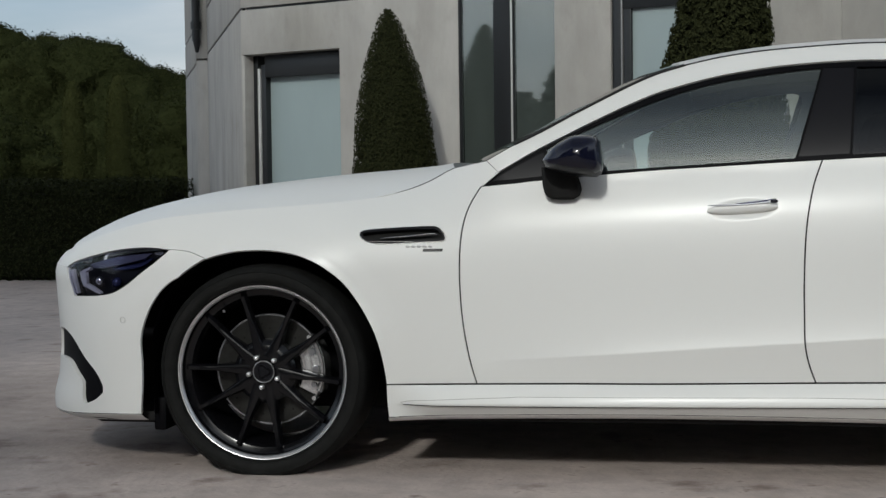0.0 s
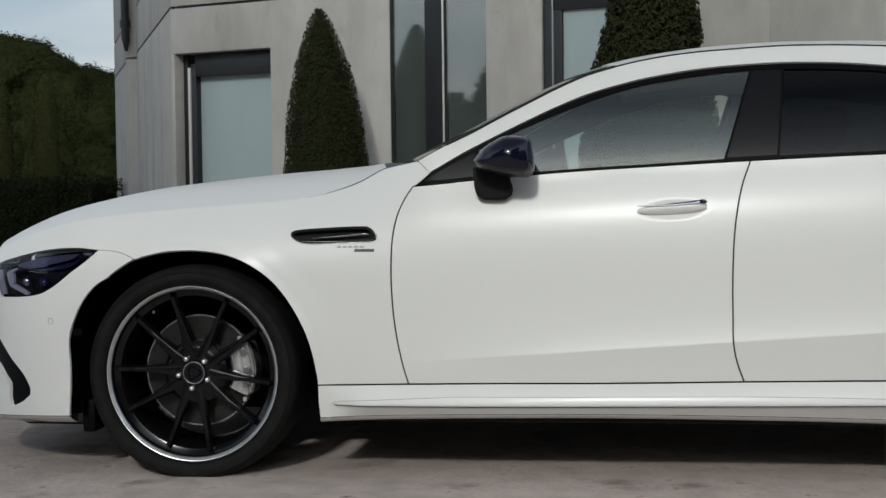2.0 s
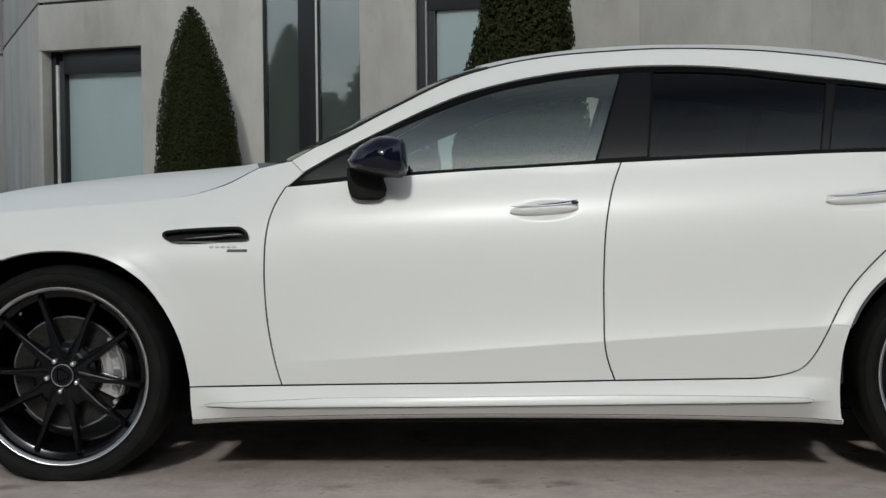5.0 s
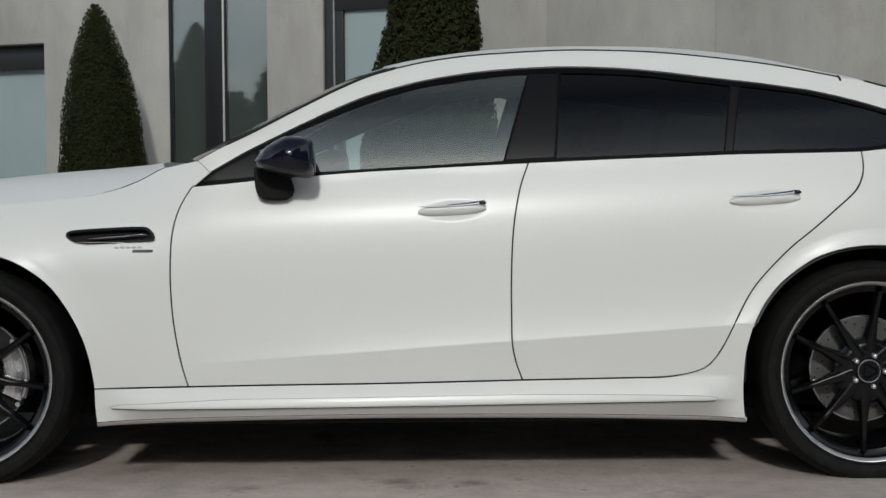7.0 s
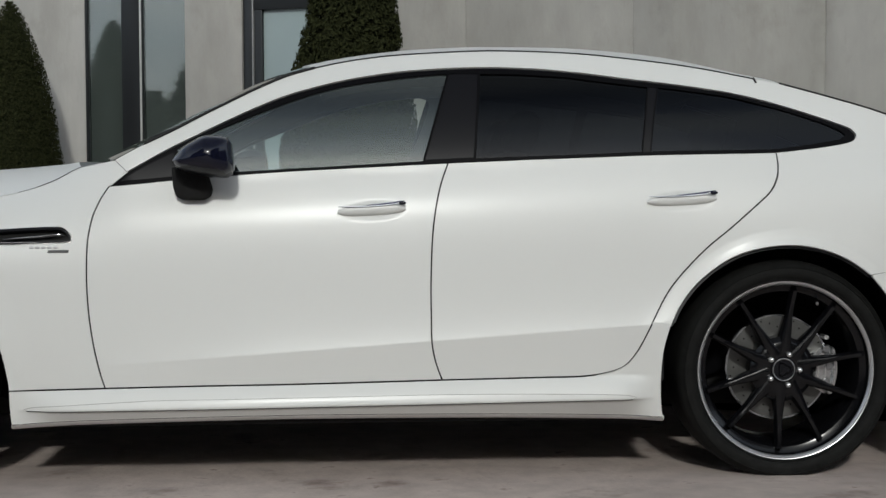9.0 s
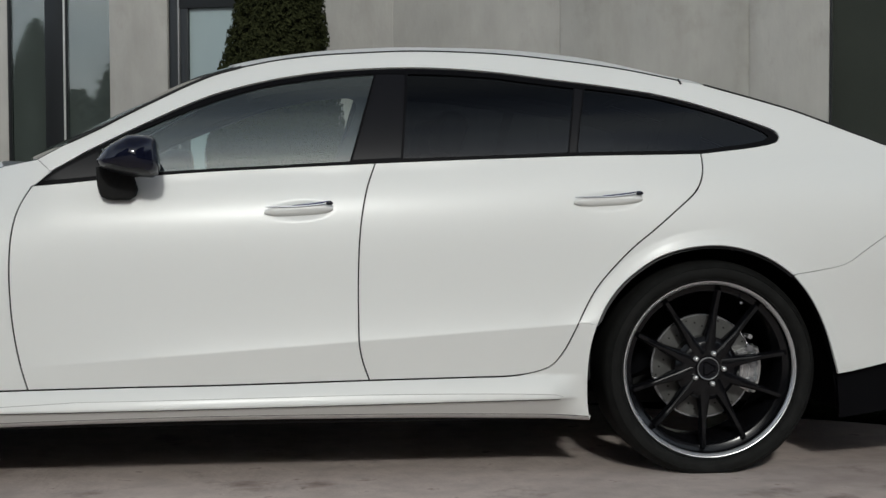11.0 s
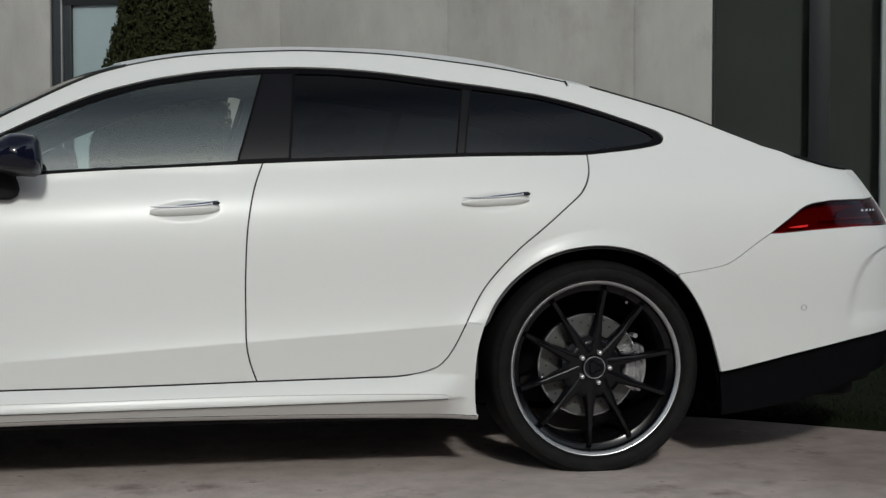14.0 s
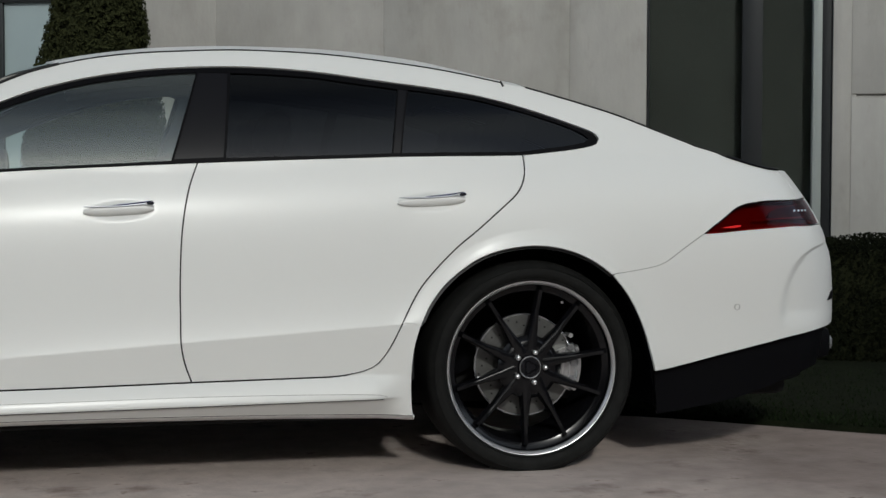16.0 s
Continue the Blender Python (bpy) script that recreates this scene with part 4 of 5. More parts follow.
def arch_rows():
    out = []
    for cx in (FX, RX):
        for r in (0.424, 0.440, 0.452, 0.462, 0.472, 0.484, 0.500):
            out.append([(cx + r * math.cos(radians(a)), HUBZ + r * math.sin(radians(a))) for a in range(-12, 195, 3)])
    return out


def hollow_rows(hx, hz):
    """Rings of mesh points round the hollow behind a door handle."""
    return [[(hx + 0.118 * k * math.cos(a), hz + 0.037 * k * math.sin(a) + 0.05 * 0.118 * k * math.cos(a)) for a in [2 * math.pi * i / 60 for i in range(60)]] for k in (0.25, 0.45, 0.62, 0.76, 0.88, 0.96, 1.03, 1.12)]


LAMPS = {}


def flank(hand):
    """All skins of one side of the body."""
    near = hand > 0
    g = 0.022 if near else 0.05
    kw = dict(hand=hand, grid=g, ridges=arch_rows() if near else ())
    lamp = loop(LAMP, LAMP_LOW, LAMP_END)
    intake = loop(INTAKE + INTAKE[:1])
    # front bumper: from the middle of the nose to the wheel
    bumper = loop([(-2.97, 0.165), (-2.97, 0.45), (-2.97, 0.700)], [(-2.97, 0.700), (-2.6, 0.700), (-2.309, 0.697)], flip(LAMP_END), flip(LAMP_LOW),
                  [(s, z + 0.0036) for s, z in WING_SPLIT], [(-1.700, 0.7316)] + flip(between(ARCH_F, 0, 7)), BUMP_LOW + [(-2.97, 0.165)])
    grille = loop(GRILLE + GRILLE[:1])
    panel("front_bumper", bumper, PAINT, car, holes=[intake, grille], **kw)
    wing = loop([(-2.97, 0.700), (-2.97, 0.735)], [(-2.97, 0.735), (-2.6, 0.742), (-2.42, 0.760)] + SHUT[1:], COWL, [(-0.757, 1.049), (-0.713, 1.010)], [(-0.713, 1.010), (-0.770, 0.963)], SEAM_A, flip(SILL_F), flip(between(ARCH_F, 8, 19)) + [(-1.700, 0.728)],
                flip(WING_SPLIT), flip(LAMP), [(-2.309, 0.697), (-2.6, 0.700), (-2.97, 0.700)])
    vent = loop(VENT, gap=0.006)
    panel("front_wing", wing, PAINT, car, holes=[vent], **kw)
    d1 = loop(between(WIN_LOW, 0, 6) + [(0.325, 1.033)], SEAM_B, flip(SILL_A), flip(SEAM_A))
    panel("front_door", d1, PAINT, car, hand=hand, grid=g, ridges=(crease_rows() + hollow_rows(0.080, 0.879)) if near else ())
    d2 = loop([(0.325, 1.033)] + between(WIN_LOW, 8, 14), flip(SILL_B), flip(SEAM_B))
    panel("rear_door", d2, PAINT, car, hand=hand, grid=g, ridges=(crease_rows() + arch_rows() + hollow_rows(1.090, 0.906)) if near else ())
    # side frame: pillar, roof rail, haunch
    frame_line = loop(PILLAR, DITCH, FAST, [(2.420, 1.017), (2.46, 0.97), (2.45, 0.910)], [(2.45, 0.910)] + flip(TAIL_TOP[:-3]),
                      flip(REAR_SEAM), flip(between(ARCH_R, 4, 14)), [(1.040, 0.503), (1.010, 0.510), (0.980, 0.511)], [(0.980, 0.511)] + between(SILL_B, 7, 16), WIN_TIP, WIN_TOP, [(-0.770, 0.963), (-0.716, 1.008)], [(-0.716, 1.008), (-0.760, 1.047)], gap=0.012)
    panel("side_frame", frame_line, PAINT, car, **kw)
    panel("inner_trim", frame_line, CABIN, car, hand=hand, grid=0.06, lift=-0.022, inset=-0.006, depth=0.004)
    sill = loop(SILL_F, SILL_A, between(SILL_B, 0, 6) + [(0.980, 0.511)], [(0.980, 0.511), (1.010, 0.510), (1.040, 0.503)], flip(between(ARCH_R, 0, 4)),
                SILL_BOTTOM, [(-1.083, 0.198), (-1.087, 0.250), (-1.087, 0.310)])
    panel("sill", sill, PAINT, car, hand=hand, grid=0.014 if near else 0.05, shape=sill_skin, ridges=sill_rows() if near else ())
    rear = loop([(s, z + 0.0034) for s, z in REAR_SEAM], flip(TAIL_LOW) + [(3.18, 0.822)], [(3.18, 0.822), (3.18, 0.65), (3.18, 0.478)], flip(REAR_LOW), flip(between(ARCH_R, 14, 19)), gap=0.012)
    panel("rear_bumper", rear, PAINT, car, hand=hand, grid=0.018 if near else 0.05, ridges=scoop_rows() if near else ())
    gate = loop([(2.420, 1.017), (2.60, 1.016), (2.9, 1.016), (3.18, 1.016)], [(3.18, 1.016), (3.18, 0.90), (3.18, 0.822)], [(3.18, 0.822), (2.9, 0.822), (2.62, 0.822)], flip(TAIL_END), [(2.70, 0.912), (2.555, 0.915), (2.45, 0.910)], [(2.45, 0.910), (2.46, 0.97), (2.420, 1.017)])
    panel("tailgate_face", gate, PAINT, car, **kw)
    skirt = loop(REAR_LOW, [(3.19, 0.478), (3.19, 0.290)], [(3.19, 0.290), (2.64, 0.300), (2.346, 0.283), (2.188, 0.246), (2.080, 0.209), (2.030, 0.189), (1.893, 0.168)], [(1.893, 0.165), (1.861, 0.330)])
    panel("rear_skirt", skirt, RUBBER_TRIM, car, lift=-0.03, inset=0.0, **kw)
    # lamps
    lens = LAMPS[hand, 0] = panel("headlight", lamp, LENS, car, lift=-0.002, inset=0.003, **kw)
    panel("lamp_housing", lamp, TRIM, lens, lift=-0.05, inset=-0.004, **kw)
    tail = loop(TAIL_TOP, TAIL_END, TAIL_LOW, gap=0.008)
    kw["grid"] = 0.02
    lens = LAMPS[hand, 1] = panel("tail_light", tail, RED_LENS, car, lift=-0.002, inset=0.003, **kw)
    panel("lamp_housing", tail, RED, lens, lift=-0.035, inset=-0.004, **kw)
    panel("intake_lining", intake, RUBBER_TRIM, car, lift=-0.012, inset=-0.006, **kw)
    panel("grille", grille, MATT, car, lift=-0.03, inset=-0.01, **kw)
    panel("vent_lining", vent, MATT, car, lift=-0.02, inset=-0.004, **kw)
    # glass house
    glass = loop([(-0.526, 0.9995), (-0.366, 1.008), (-0.201, 1.018), (-0.017, 1.027), (0.241, 1.041)], [(0.241, 1.041), (0.286, 1.19), (0.331, 1.335)],
                 [(0.331, 1.335), (0.268, 1.331), (0.174, 1.321), (0.079, 1.308), (-0.015, 1.292), (-0.109, 1.268), (-0.203, 1.237), (-0.295, 1.201), (-0.406, 1.154), (-0.479, 1.121), (-0.556, 1.0835)], [(-0.556, 1.0835), (-0.526, 0.9995)])
    back = loop([(0.418, 1.050), (0.627, 1.057), (0.811, 1.063), (0.964, 1.069)], [(0.964, 1.069), (0.982, 1.18), (1.001, 1.287)], [(1.001, 1.287), (0.834, 1.308), (0.741, 1.321), (0.647, 1.328), (0.553, 1.333), (0.445, 1.335)], [(0.445, 1.335), (0.432, 1.20), (0.418, 1.050)])
    quarter = loop([(0.998, 1.070), (1.179, 1.073), (1.327, 1.075), (1.412, 1.077), (1.492, 1.087), (1.574, 1.098), (1.640, 1.110)], [(1.640, 1.110), (1.655, 1.124), (1.640, 1.137)],
                   [(1.640, 1.137), (1.600, 1.156), (1.540, 1.178), (1.452, 1.206), (1.356, 1.232), (1.260, 1.255), (1.110, 1.277), (1.040, 1.285)], [(1.040, 1.285), (1.015, 1.17), (0.998, 1.070)])
    mullion = loop([(0.9705, 1.0695), (0.9915, 1.0698)], [(0.9915, 1.0698), (1.0085, 1.17), (1.0325, 1.2835)], [(1.0325, 1.2835), (1.0075, 1.2865)], [(1.0075, 1.2865), (0.9885, 1.18), (0.9705, 1.0695)])
    if not near:
        glass = loop([(-0.560, 0.998), (-0.366, 1.008), (-0.201, 1.018), (-0.017, 1.027), (0.255, 1.041)], [(0.255, 1.041), (0.300, 1.15), (0.334, 1.24), (0.350, 1.300), (0.343, 1.328), (0.305, 1.341)],
                     [(0.305, 1.341), (0.174, 1.330), (0.079, 1.312), (-0.015, 1.290), (-0.109, 1.261), (-0.203, 1.226), (-0.295, 1.190), (-0.406, 1.144), (-0.500, 1.100)], [(-0.500, 1.100), (-0.510, 1.05), (-0.500, 0.999)], [(-0.500, 0.999), (-0.56, 0.998)])
        glass = glass[1:]
    outer = loop(WIN_LOW, WIN_TIP, WIN_TOP)
    post = loop([(0.252, 1.046), (0.408, 1.053)], [(0.408, 1.053), (0.422, 1.20), (0.434, 1.335)], [(0.434, 1.335), (0.340, 1.335)], [(0.340, 1.335), (0.297, 1.19), (0.252, 1.046)])
    sail = loop([(-0.735, 0.980), (-0.659, 0.985), (-0.538, 0.9965)], [(-0.538, 0.9965), (-0.567, 1.0715)], [(-0.567, 1.0715), (-0.665, 1.022), (-0.735, 0.980)])
    kw["grid"], kw["ridges"] = 0.04, ()
    trim = panel("window_surround", outer, RUBBER_TRIM, car, lift=-0.004, inset=0.001, holes=[glass, back, quarter, post, mullion], **kw)
    panel("inner_trim", outer, CABIN, car, lift=-0.016, inset=-0.004, depth=0.004, holes=[shrink(glass, -0.004), back, quarter], **kw)
    panel("window_bar", mullion, TRIM, car, lift=-0.006, inset=-0.001, depth=0.004, **kw)
    panel("pillar_cover", post, TRIM, car, lift=-0.006, inset=-0.001, depth=0.004, **kw)
    panel("pillar_cover", sail, TRIM, car, lift=-0.002, inset=0.0, depth=0.004, **kw)
    for name, line, m in (("front_window", glass, CLEAR if near else CLEAR_FAR), ("rear_window", back, PRIVACY), ("quarter_window", quarter, PRIVACY)):
        panel(name, line, m, car, lift=-0.009, inset=-0.002, depth=0.004, **kw)


for hand in (1, -1):
    flank(hand)


# -- skins across the car: bonnet, windscreen, roof, rear glass --
def dome(a):
    """Height across the bonnet: flanks that rise to a soft crease, then an almost level top."""
    if a < 0.60:
        return 0.80 + 0.20 * (1 - (a / 0.60) ** 1.6)
    t = (a - 0.60) / 0.40
    return 0.80 * (1 - 0.52 * t - 0.48 * t ** 2.2)


def across(name, rows, material, n=24, power=2.4, thick=0.02, rise=None):
    """A skin spanning the car. Each row: (edge x, edge half width, edge z, middle x, middle z)."""
    vs, fs = [], []
    for xe, qe, ze, xm, zm in rows:
        for i in range(n + 1):
            u = -1 + 2 * i / n
            w = rise(abs(u)) if rise else 1 - abs(u) ** power
            vs.append((mix(xe, xm, w), u * qe, mix(ze, zm, w)))
    R = len(rows)
    for j in range(R - 1):
        for i in range(n):
            a = j * (n + 1) + i
            fs.append((a, a + n + 1, a + n + 2, a + 1))
    k = len(vs)
    ring = [i for i in range(n + 1)] + [j * (n + 1) + n for j in range(1, R)] + [(R - 1) * (n + 1) + i for i in range(n - 1, -1, -1)] + [j * (n + 1) for j in range(R - 2, 0, -1)]
    for i in ring:
        x, y, z = vs[i]
        vs.append((x, y * 0.995, z - thick))
    rim = []
    for i in range(len(ring)):
        j = (i + 1) % len(ring)
        rim.append((ring[i], ring[j], k + j, k + i))
    ob = mesh_ob(name, vs, fs + rim, material, car, smooth=True)
    ob.data.set_sharp_from_angle(angle=radians(40))
    return ob


def edge_rows(line, gap, xm, zm, tuck=0.0):
    rows = []
    for s, z in smooth(line, gap):
        x, q = body(s, z)
        t = tuck(x) if callable(tuck) else tuck
        rows.append((x, q - t, z - max(0.0, -t * 1.6), x + xm(x), zm(x, z)))
    return rows


CREST = [(-2.52, 0.735), (-2.40, 0.782), (-2.28, 0.836), (-2.16, 0.884), (-2.05, 0.916), (-1.93, 0.943), (-1.82, 0.966), (-1.70, 0.981), (-1.60, 0.991), (-1.47, 1.004), (-1.34, 1.015), (-1.17, 1.026), (-1.0, 1.037), (-0.85, 1.046)]
across("bonnet", edge_rows(SHUT, 0.03, lambda x: -0.07 * step(-1.6, -2.3, x) - 0.07 * step(-1.3, -0.87, x), lambda x, z: curve(CREST, x - 0.07 * step(-1.6, -2.3, x)) + 0.006, lambda x: mix(-0.006, 0.004, step(-1.22, -1.06, x))), PAINT, n=64, thick=0.03, rise=dome)
across("windscreen", edge_rows(PILLAR, 0.03, lambda x: -0.11 + 0.05 * step(-0.76, -0.1, x), lambda x, z: z + 0.018 + 0.020 * step(-0.65, -0.12, x)), SCREEN, thick=0.005, power=2.0)
across("roof", edge_rows(DITCH + FAST[1:2], 0.04, lambda x: -0.06 * (1 - step(-0.1, 0.2, x)), lambda x, z: z + 0.038 + 0.012 * step(-0.12, 0.25, x) + 0.017 * step(0.5, 1.1, x) * (1 - 0.7 * step(1.1, 1.45, x)), 0.003), PAINT, power=2.6)
across("rear_glass", edge_rows(FAST[1:10], 0.04, lambda x: 0.08 * step(1.4, 2.2, x), lambda x, z: z + mix(0.060, 0.030, step(1.4, 2.2, x)), 0.003), PRIVACY, power=2.4, thick=0.006)
across("boot_lid", edge_rows(FAST[9:], 0.03, lambda x: 0.06, lambda x, z: z + 0.004, 0.003), PAINT, power=3.0)


# darker copy of the paint: the shade of faint sill contours as grey lines
SILL_SHADE = shader("shaded_paint_groove", (0.36, 0.36, 0.35), 0.6)


def seal(line, hand, r=0.0055, lift=-0.011, at=shell, name="door_seal", material=None):
    """Black rubber deep in a shut line."""
    bm = bmesh.new()
    rings = []
    pts = [at(a, b, lift, hand) for a, b in smooth(line, 0.03)]
    for i, (p, n) in enumerate(pts):
        t = (pts[min(i + 1, len(pts) - 1)][0] - pts[max(i - 1, 0)][0]).normalized()
        u = t.cross(n).normalized()
        rings.append([bm.verts.new(p + u * (r * math.cos(a)) + n * (r * math.sin(a))) for a in (0, 1.05, 2.09, 3.14, 4.19, 5.24)])
    for a, b in zip(rings, rings[1:]):
        for i in range(6):
            j = (i + 1) % 6
            bm.faces.new((a[i], a[j], b[j], b[i]))
    part(name, bm, material or GAP, car)


for hand in (1, -1):
    for line in (SEAM_A, SEAM_B, SILL_F + SILL_A[1:], SILL_B, between(SHUT, 8, 12)):
        seal(line, hand)
    # rubber strips that lie in the roof joint, the bonnet edge and round the rear glass
    seal(DITCH, hand, 0.0024, 0.0006)
    seal(between(SHUT, 9, 12), hand, 0.0010, 0.0004)
    seal(between(SHUT, 8, 9), hand, 0.0005, 0.0004)
    seal([(1.040, 0.503), (1.010, 0.510), (0.980, 0.511)], hand, 0.0030, -0.0024, name="body_seam", material=PAINT)
    seal(FAST[1:11], hand, 0.0035, 0.0006)
    seal(FAST[8:12], hand, 0.0055, 0.0035, name="spoiler_edge", material=TRIM)
    seal([(-2.90, 0.700), (-2.60, 0.7005), (-2.45, 0.699), (-2.309, 0.697)], hand, 0.0045, -0.0026, name="body_seam", material=PAINT)
    seal(PILLAR[1:], hand, 0.0050, 0.0015, name="screen_seal")
    seal([(1.366, 1.317), (1.371, 1.308), (1.374, 1.298)], hand, 0.0040, 0.0006)
    seal([(x, sill_edge(x)) for x in (-1.03, -0.9, -0.7, -0.3, 0.1, 0.5, 0.80, 0.915)], hand, 0.0016, 0.0002, sill_skin, "sill_groove")
    seal([(0.915, sill_edge(0.915) + 0.001), (0.928, sill_edge(0.93) + 0.007), (0.90, sill_edge(0.9) + 0.015), (0.78, sill_edge(0.78) + 0.021), (0.55, sill_edge(0.55) + 0.027), (0.3, sill_edge(0.3) + 0.031)], hand, 0.0011, 0.0, sill_skin, "sill_groove", SILL_SHADE)
    seal([(-1.03, sill_edge(-1.03) + 0.001), (-1.04, sill_edge(-1.04) + 0.006), (-1.01, sill_edge(-1.0) + 0.013), (-0.85, sill_edge(-0.85) + 0.022), (-0.65, sill_edge(-0.65) + 0.030)], hand, 0.0011, 0.0, sill_skin, "sill_groove", SILL_SHADE)
    seal([(x, sill_edge(x) + 0.031) for x in (-0.65, -0.4, -0.1, 0.3)], hand, 0.0008, 0.0, sill_skin, "sill_groove", SILL_SHADE)


# -- wheels --
UNDER_RING = shader("dull_ring", (0.30, 0.30, 0.305), 0.32, metal=0.7)
BOLT = shader("bright_bolt_steel", (0.82, 0.82, 0.82), 0.34, metal=0.85)


def revolve(bm, prof, seg=64, close=False):
    """A turned shape about the y axis from (radius, y) pairs."""
    rings = []
    for r, y in prof:
        rings.append([bm.verts.new((r * math.cos(2 * math.pi * i / seg), y, r * math.sin(2 * math.pi * i / seg))) for i in range(seg)])
    for a, b in zip(rings, rings[1:] + (rings[:1] if close else [])):
        for i in range(seg):
            j = (i + 1) % seg
            bm.faces.new((a[i], a[j], b[j], b[i]))
    return bm


def disc_at(bm, r, y0, y1, cx=0.0, cz=0.0, seg=16, r2=None):
    m = Matrix.Translation((cx, (y0 + y1) / 2, cz)) @ Matrix.Rotation(radians(90), 4, "X")
    bmesh.ops.create_cone(bm, cap_ends=True, segments=seg, radius1=r, radius2=r if r2 is None else r2, depth=abs(y1 - y0), matrix=m)
    return bm


def wheel(x, hand, spin, bolt_turn, disc_r, label):
    """Twin-spoke wheel with tyre and brake; y = 0 is the outer lip, inwards is positive."""
    face = 0.940
    m = Matrix.Translation((x, -face * hand, HUBZ)) @ (Matrix.Identity(4) if hand > 0 else Matrix.Rotation(math.pi, 4, "Z"))
    bm = revolve(bmesh.new(), [(0.2950, 0.010), (0.2962, 0.003), (0.2946, 0.000), (0.2922, 0.001), (0.2912, 0.008), (0.2897, 0.008), (0.2887, 0.0015), (0.2832, 0.0065), (0.2822, 0.010), (0.2818, 0.020)], 96)
    rim = part("wheel", bm, MACHINED, car, label)
    rim.matrix_local = m
    bm = revolve(bmesh.new(), [(0.2820, 0.0105), (0.2790, 0.030), (0.2700, 0.036), (0.2600, 0.040), (0.2555, 0.055), (0.2480, 0.080), (0.2420, 0.14), (0.2440, 0.235), (0.285, 0.245)], 72)
    part("rim_barrel", bm, SATIN, rim)
    bm = revolve(bmesh.new(), [(0.2890, 0.012), (0.2975, -0.003), (0.3010, -0.009), (0.3030, -0.0075), (0.3100, -0.015), (0.3240, -0.019), (0.3380, -0.016), (0.3400, -0.0185), (0.3420, -0.015), (0.3520, -0.005), (0.3590, 0.010), (0.3622, 0.030), (0.3635, 0.060), (0.3640, 0.130), (0.3635, 0.195), (0.3600, 0.232), (0.3400, 0.262), (0.3100, 0.260), (0.2800, 0.242)], 96)
    for v in bm.verts:
        if v.co.z < -0.335:
            v.co.y += (0.012 if v.co.y > 0.12 else -0.012) * min(1, (-0.335 - v.co.z) / 0.012)
            v.co.z = max(v.co.z, 0.0015 - HUBZ)
    part("tyre", bm, RUBBER, rim)
    bm = bmesh.new()
    for k in range(5):
        a = radians(spin + 72 * k)
        for sgn in (-1, 1):
            pts = []
            for f in (0.0, 0.25, 0.55, 0.85, 1.0):
                r = mix(0.050, 0.2640, f)
                ang = a + sgn * radians(mix(19.0, 15.6, f ** 0.5))
                wd = curve([(0, 0.034), (0.28, 0.0200), (0.6, 0.0120), (1.0, 0.0118)], f)
                y0 = curve([(0, 0.030), (0.4, 0.027), (0.8, 0.026), (1.0, 0.020)], f)
                y1 = y0 + curve([(0, 0.045), (0.5, 0.032), (1.0, 0.030)], f)
                c, t = Vector((math.cos(ang), 0, math.sin(ang))), Vector((-math.sin(ang), 0, math.cos(ang)))
                pts.append([bm.verts.new(c * r + t * wd * u + Vector((0, y, 0))) for u, y in ((-1, y1), (-0.72, y0 + 0.004), (-0.5, y0), (0.5, y0), (0.72, y0 + 0.004), (1, y1))])
            for p, q in zip(pts, pts[1:]):
                for i in range(6):
                    j = (i + 1) % 6
                    bm.faces.new((p[i], p[j], q[j], q[i]))
            bm.faces.new(pts[0])
            bm.faces.new(pts[-1])
            part("spoke", bm, SATIN, rim, angle=50)
            bm = bmesh.new()
    bm.free()
    bm = revolve(bmesh.new(), [(0.001, 0.026), (0.040, 0.026), (0.043, 0.031), (0.068, 0.030), (0.088, 0.0310), (0.094, 0.0345), (0.108, 0.047), (0.100, 0.09)], 40)
    part("hub", bm, SATIN, rim)
    bm = revolve(bmesh.new(), [(0.0345, 0.0262), (0.0345, 0.0225), (0.0362, 0.0215), (0.0378, 0.0225), (0.0380, 0.0262)], 48)
    part("hub_cap", bm, UNDER_RING, rim, "dark hub cap with a bright ring")
    part("cap_face", disc_at(bmesh.new(), 0.0345, 0.0235, 0.027, seg=40), TRIM, rim)
    bm = bmesh.new()
    tri = [bm.verts.new((q * math.cos(a), 0.0228, q * math.sin(a))) for q, a in [(0.021 + 0.005 * math.cos(3 * b), b) for b in [2 * math.pi * i / 36 for i in range(36)]]]
    inner = [bm.verts.new((v.co.x * 0.84, 0.0228, v.co.z * 0.84)) for v in tri]
    for i in range(36):
        j = (i + 1) % 36
        bm.faces.new((tri[i], tri[j], inner[j], inner[i]))
    bmesh.ops.solidify(bm, geom=bm.faces[:], thickness=0.0012)
    part("cap_emblem", bm, UNDER_RING, rim)
    for k in range(5):
        a = radians(bolt_turn + 72 * k)
        bm = disc_at(bmesh.new(), 0.0084, 0.020, 0.036, 0.053 * math.cos(a), 0.053 * math.sin(a), 14)
        bmesh.ops.create_uvsphere(bm, u_segments=14, v_segments=8, radius=0.0084, matrix=Matrix.Translation((0.053 * math.cos(a), 0.020, 0.053 * math.sin(a))) @ Matrix.Diagonal((1, 0.85, 1, 1)))
        part("wheel_bolt", bm, BOLT, rim)
    a = radians(spin + (74 if x < 0 else -3))
    part("valve", disc_at(bmesh.new(), 0.005, 0.018, 0.04, 0.245 * math.cos(a), 0.245 * math.sin(a), 10), CHROME, rim)
    bm = revolve(bmesh.new(), [(0.105, 0.105), (disc_r, 0.105), (disc_r, 0.125), (0.105, 0.125)], 72, close=True)
    part("brake_disc", bm, BRUSHED if disc_r < 0.18 else DARK_DISC, rim, "drilled steel brake disc")
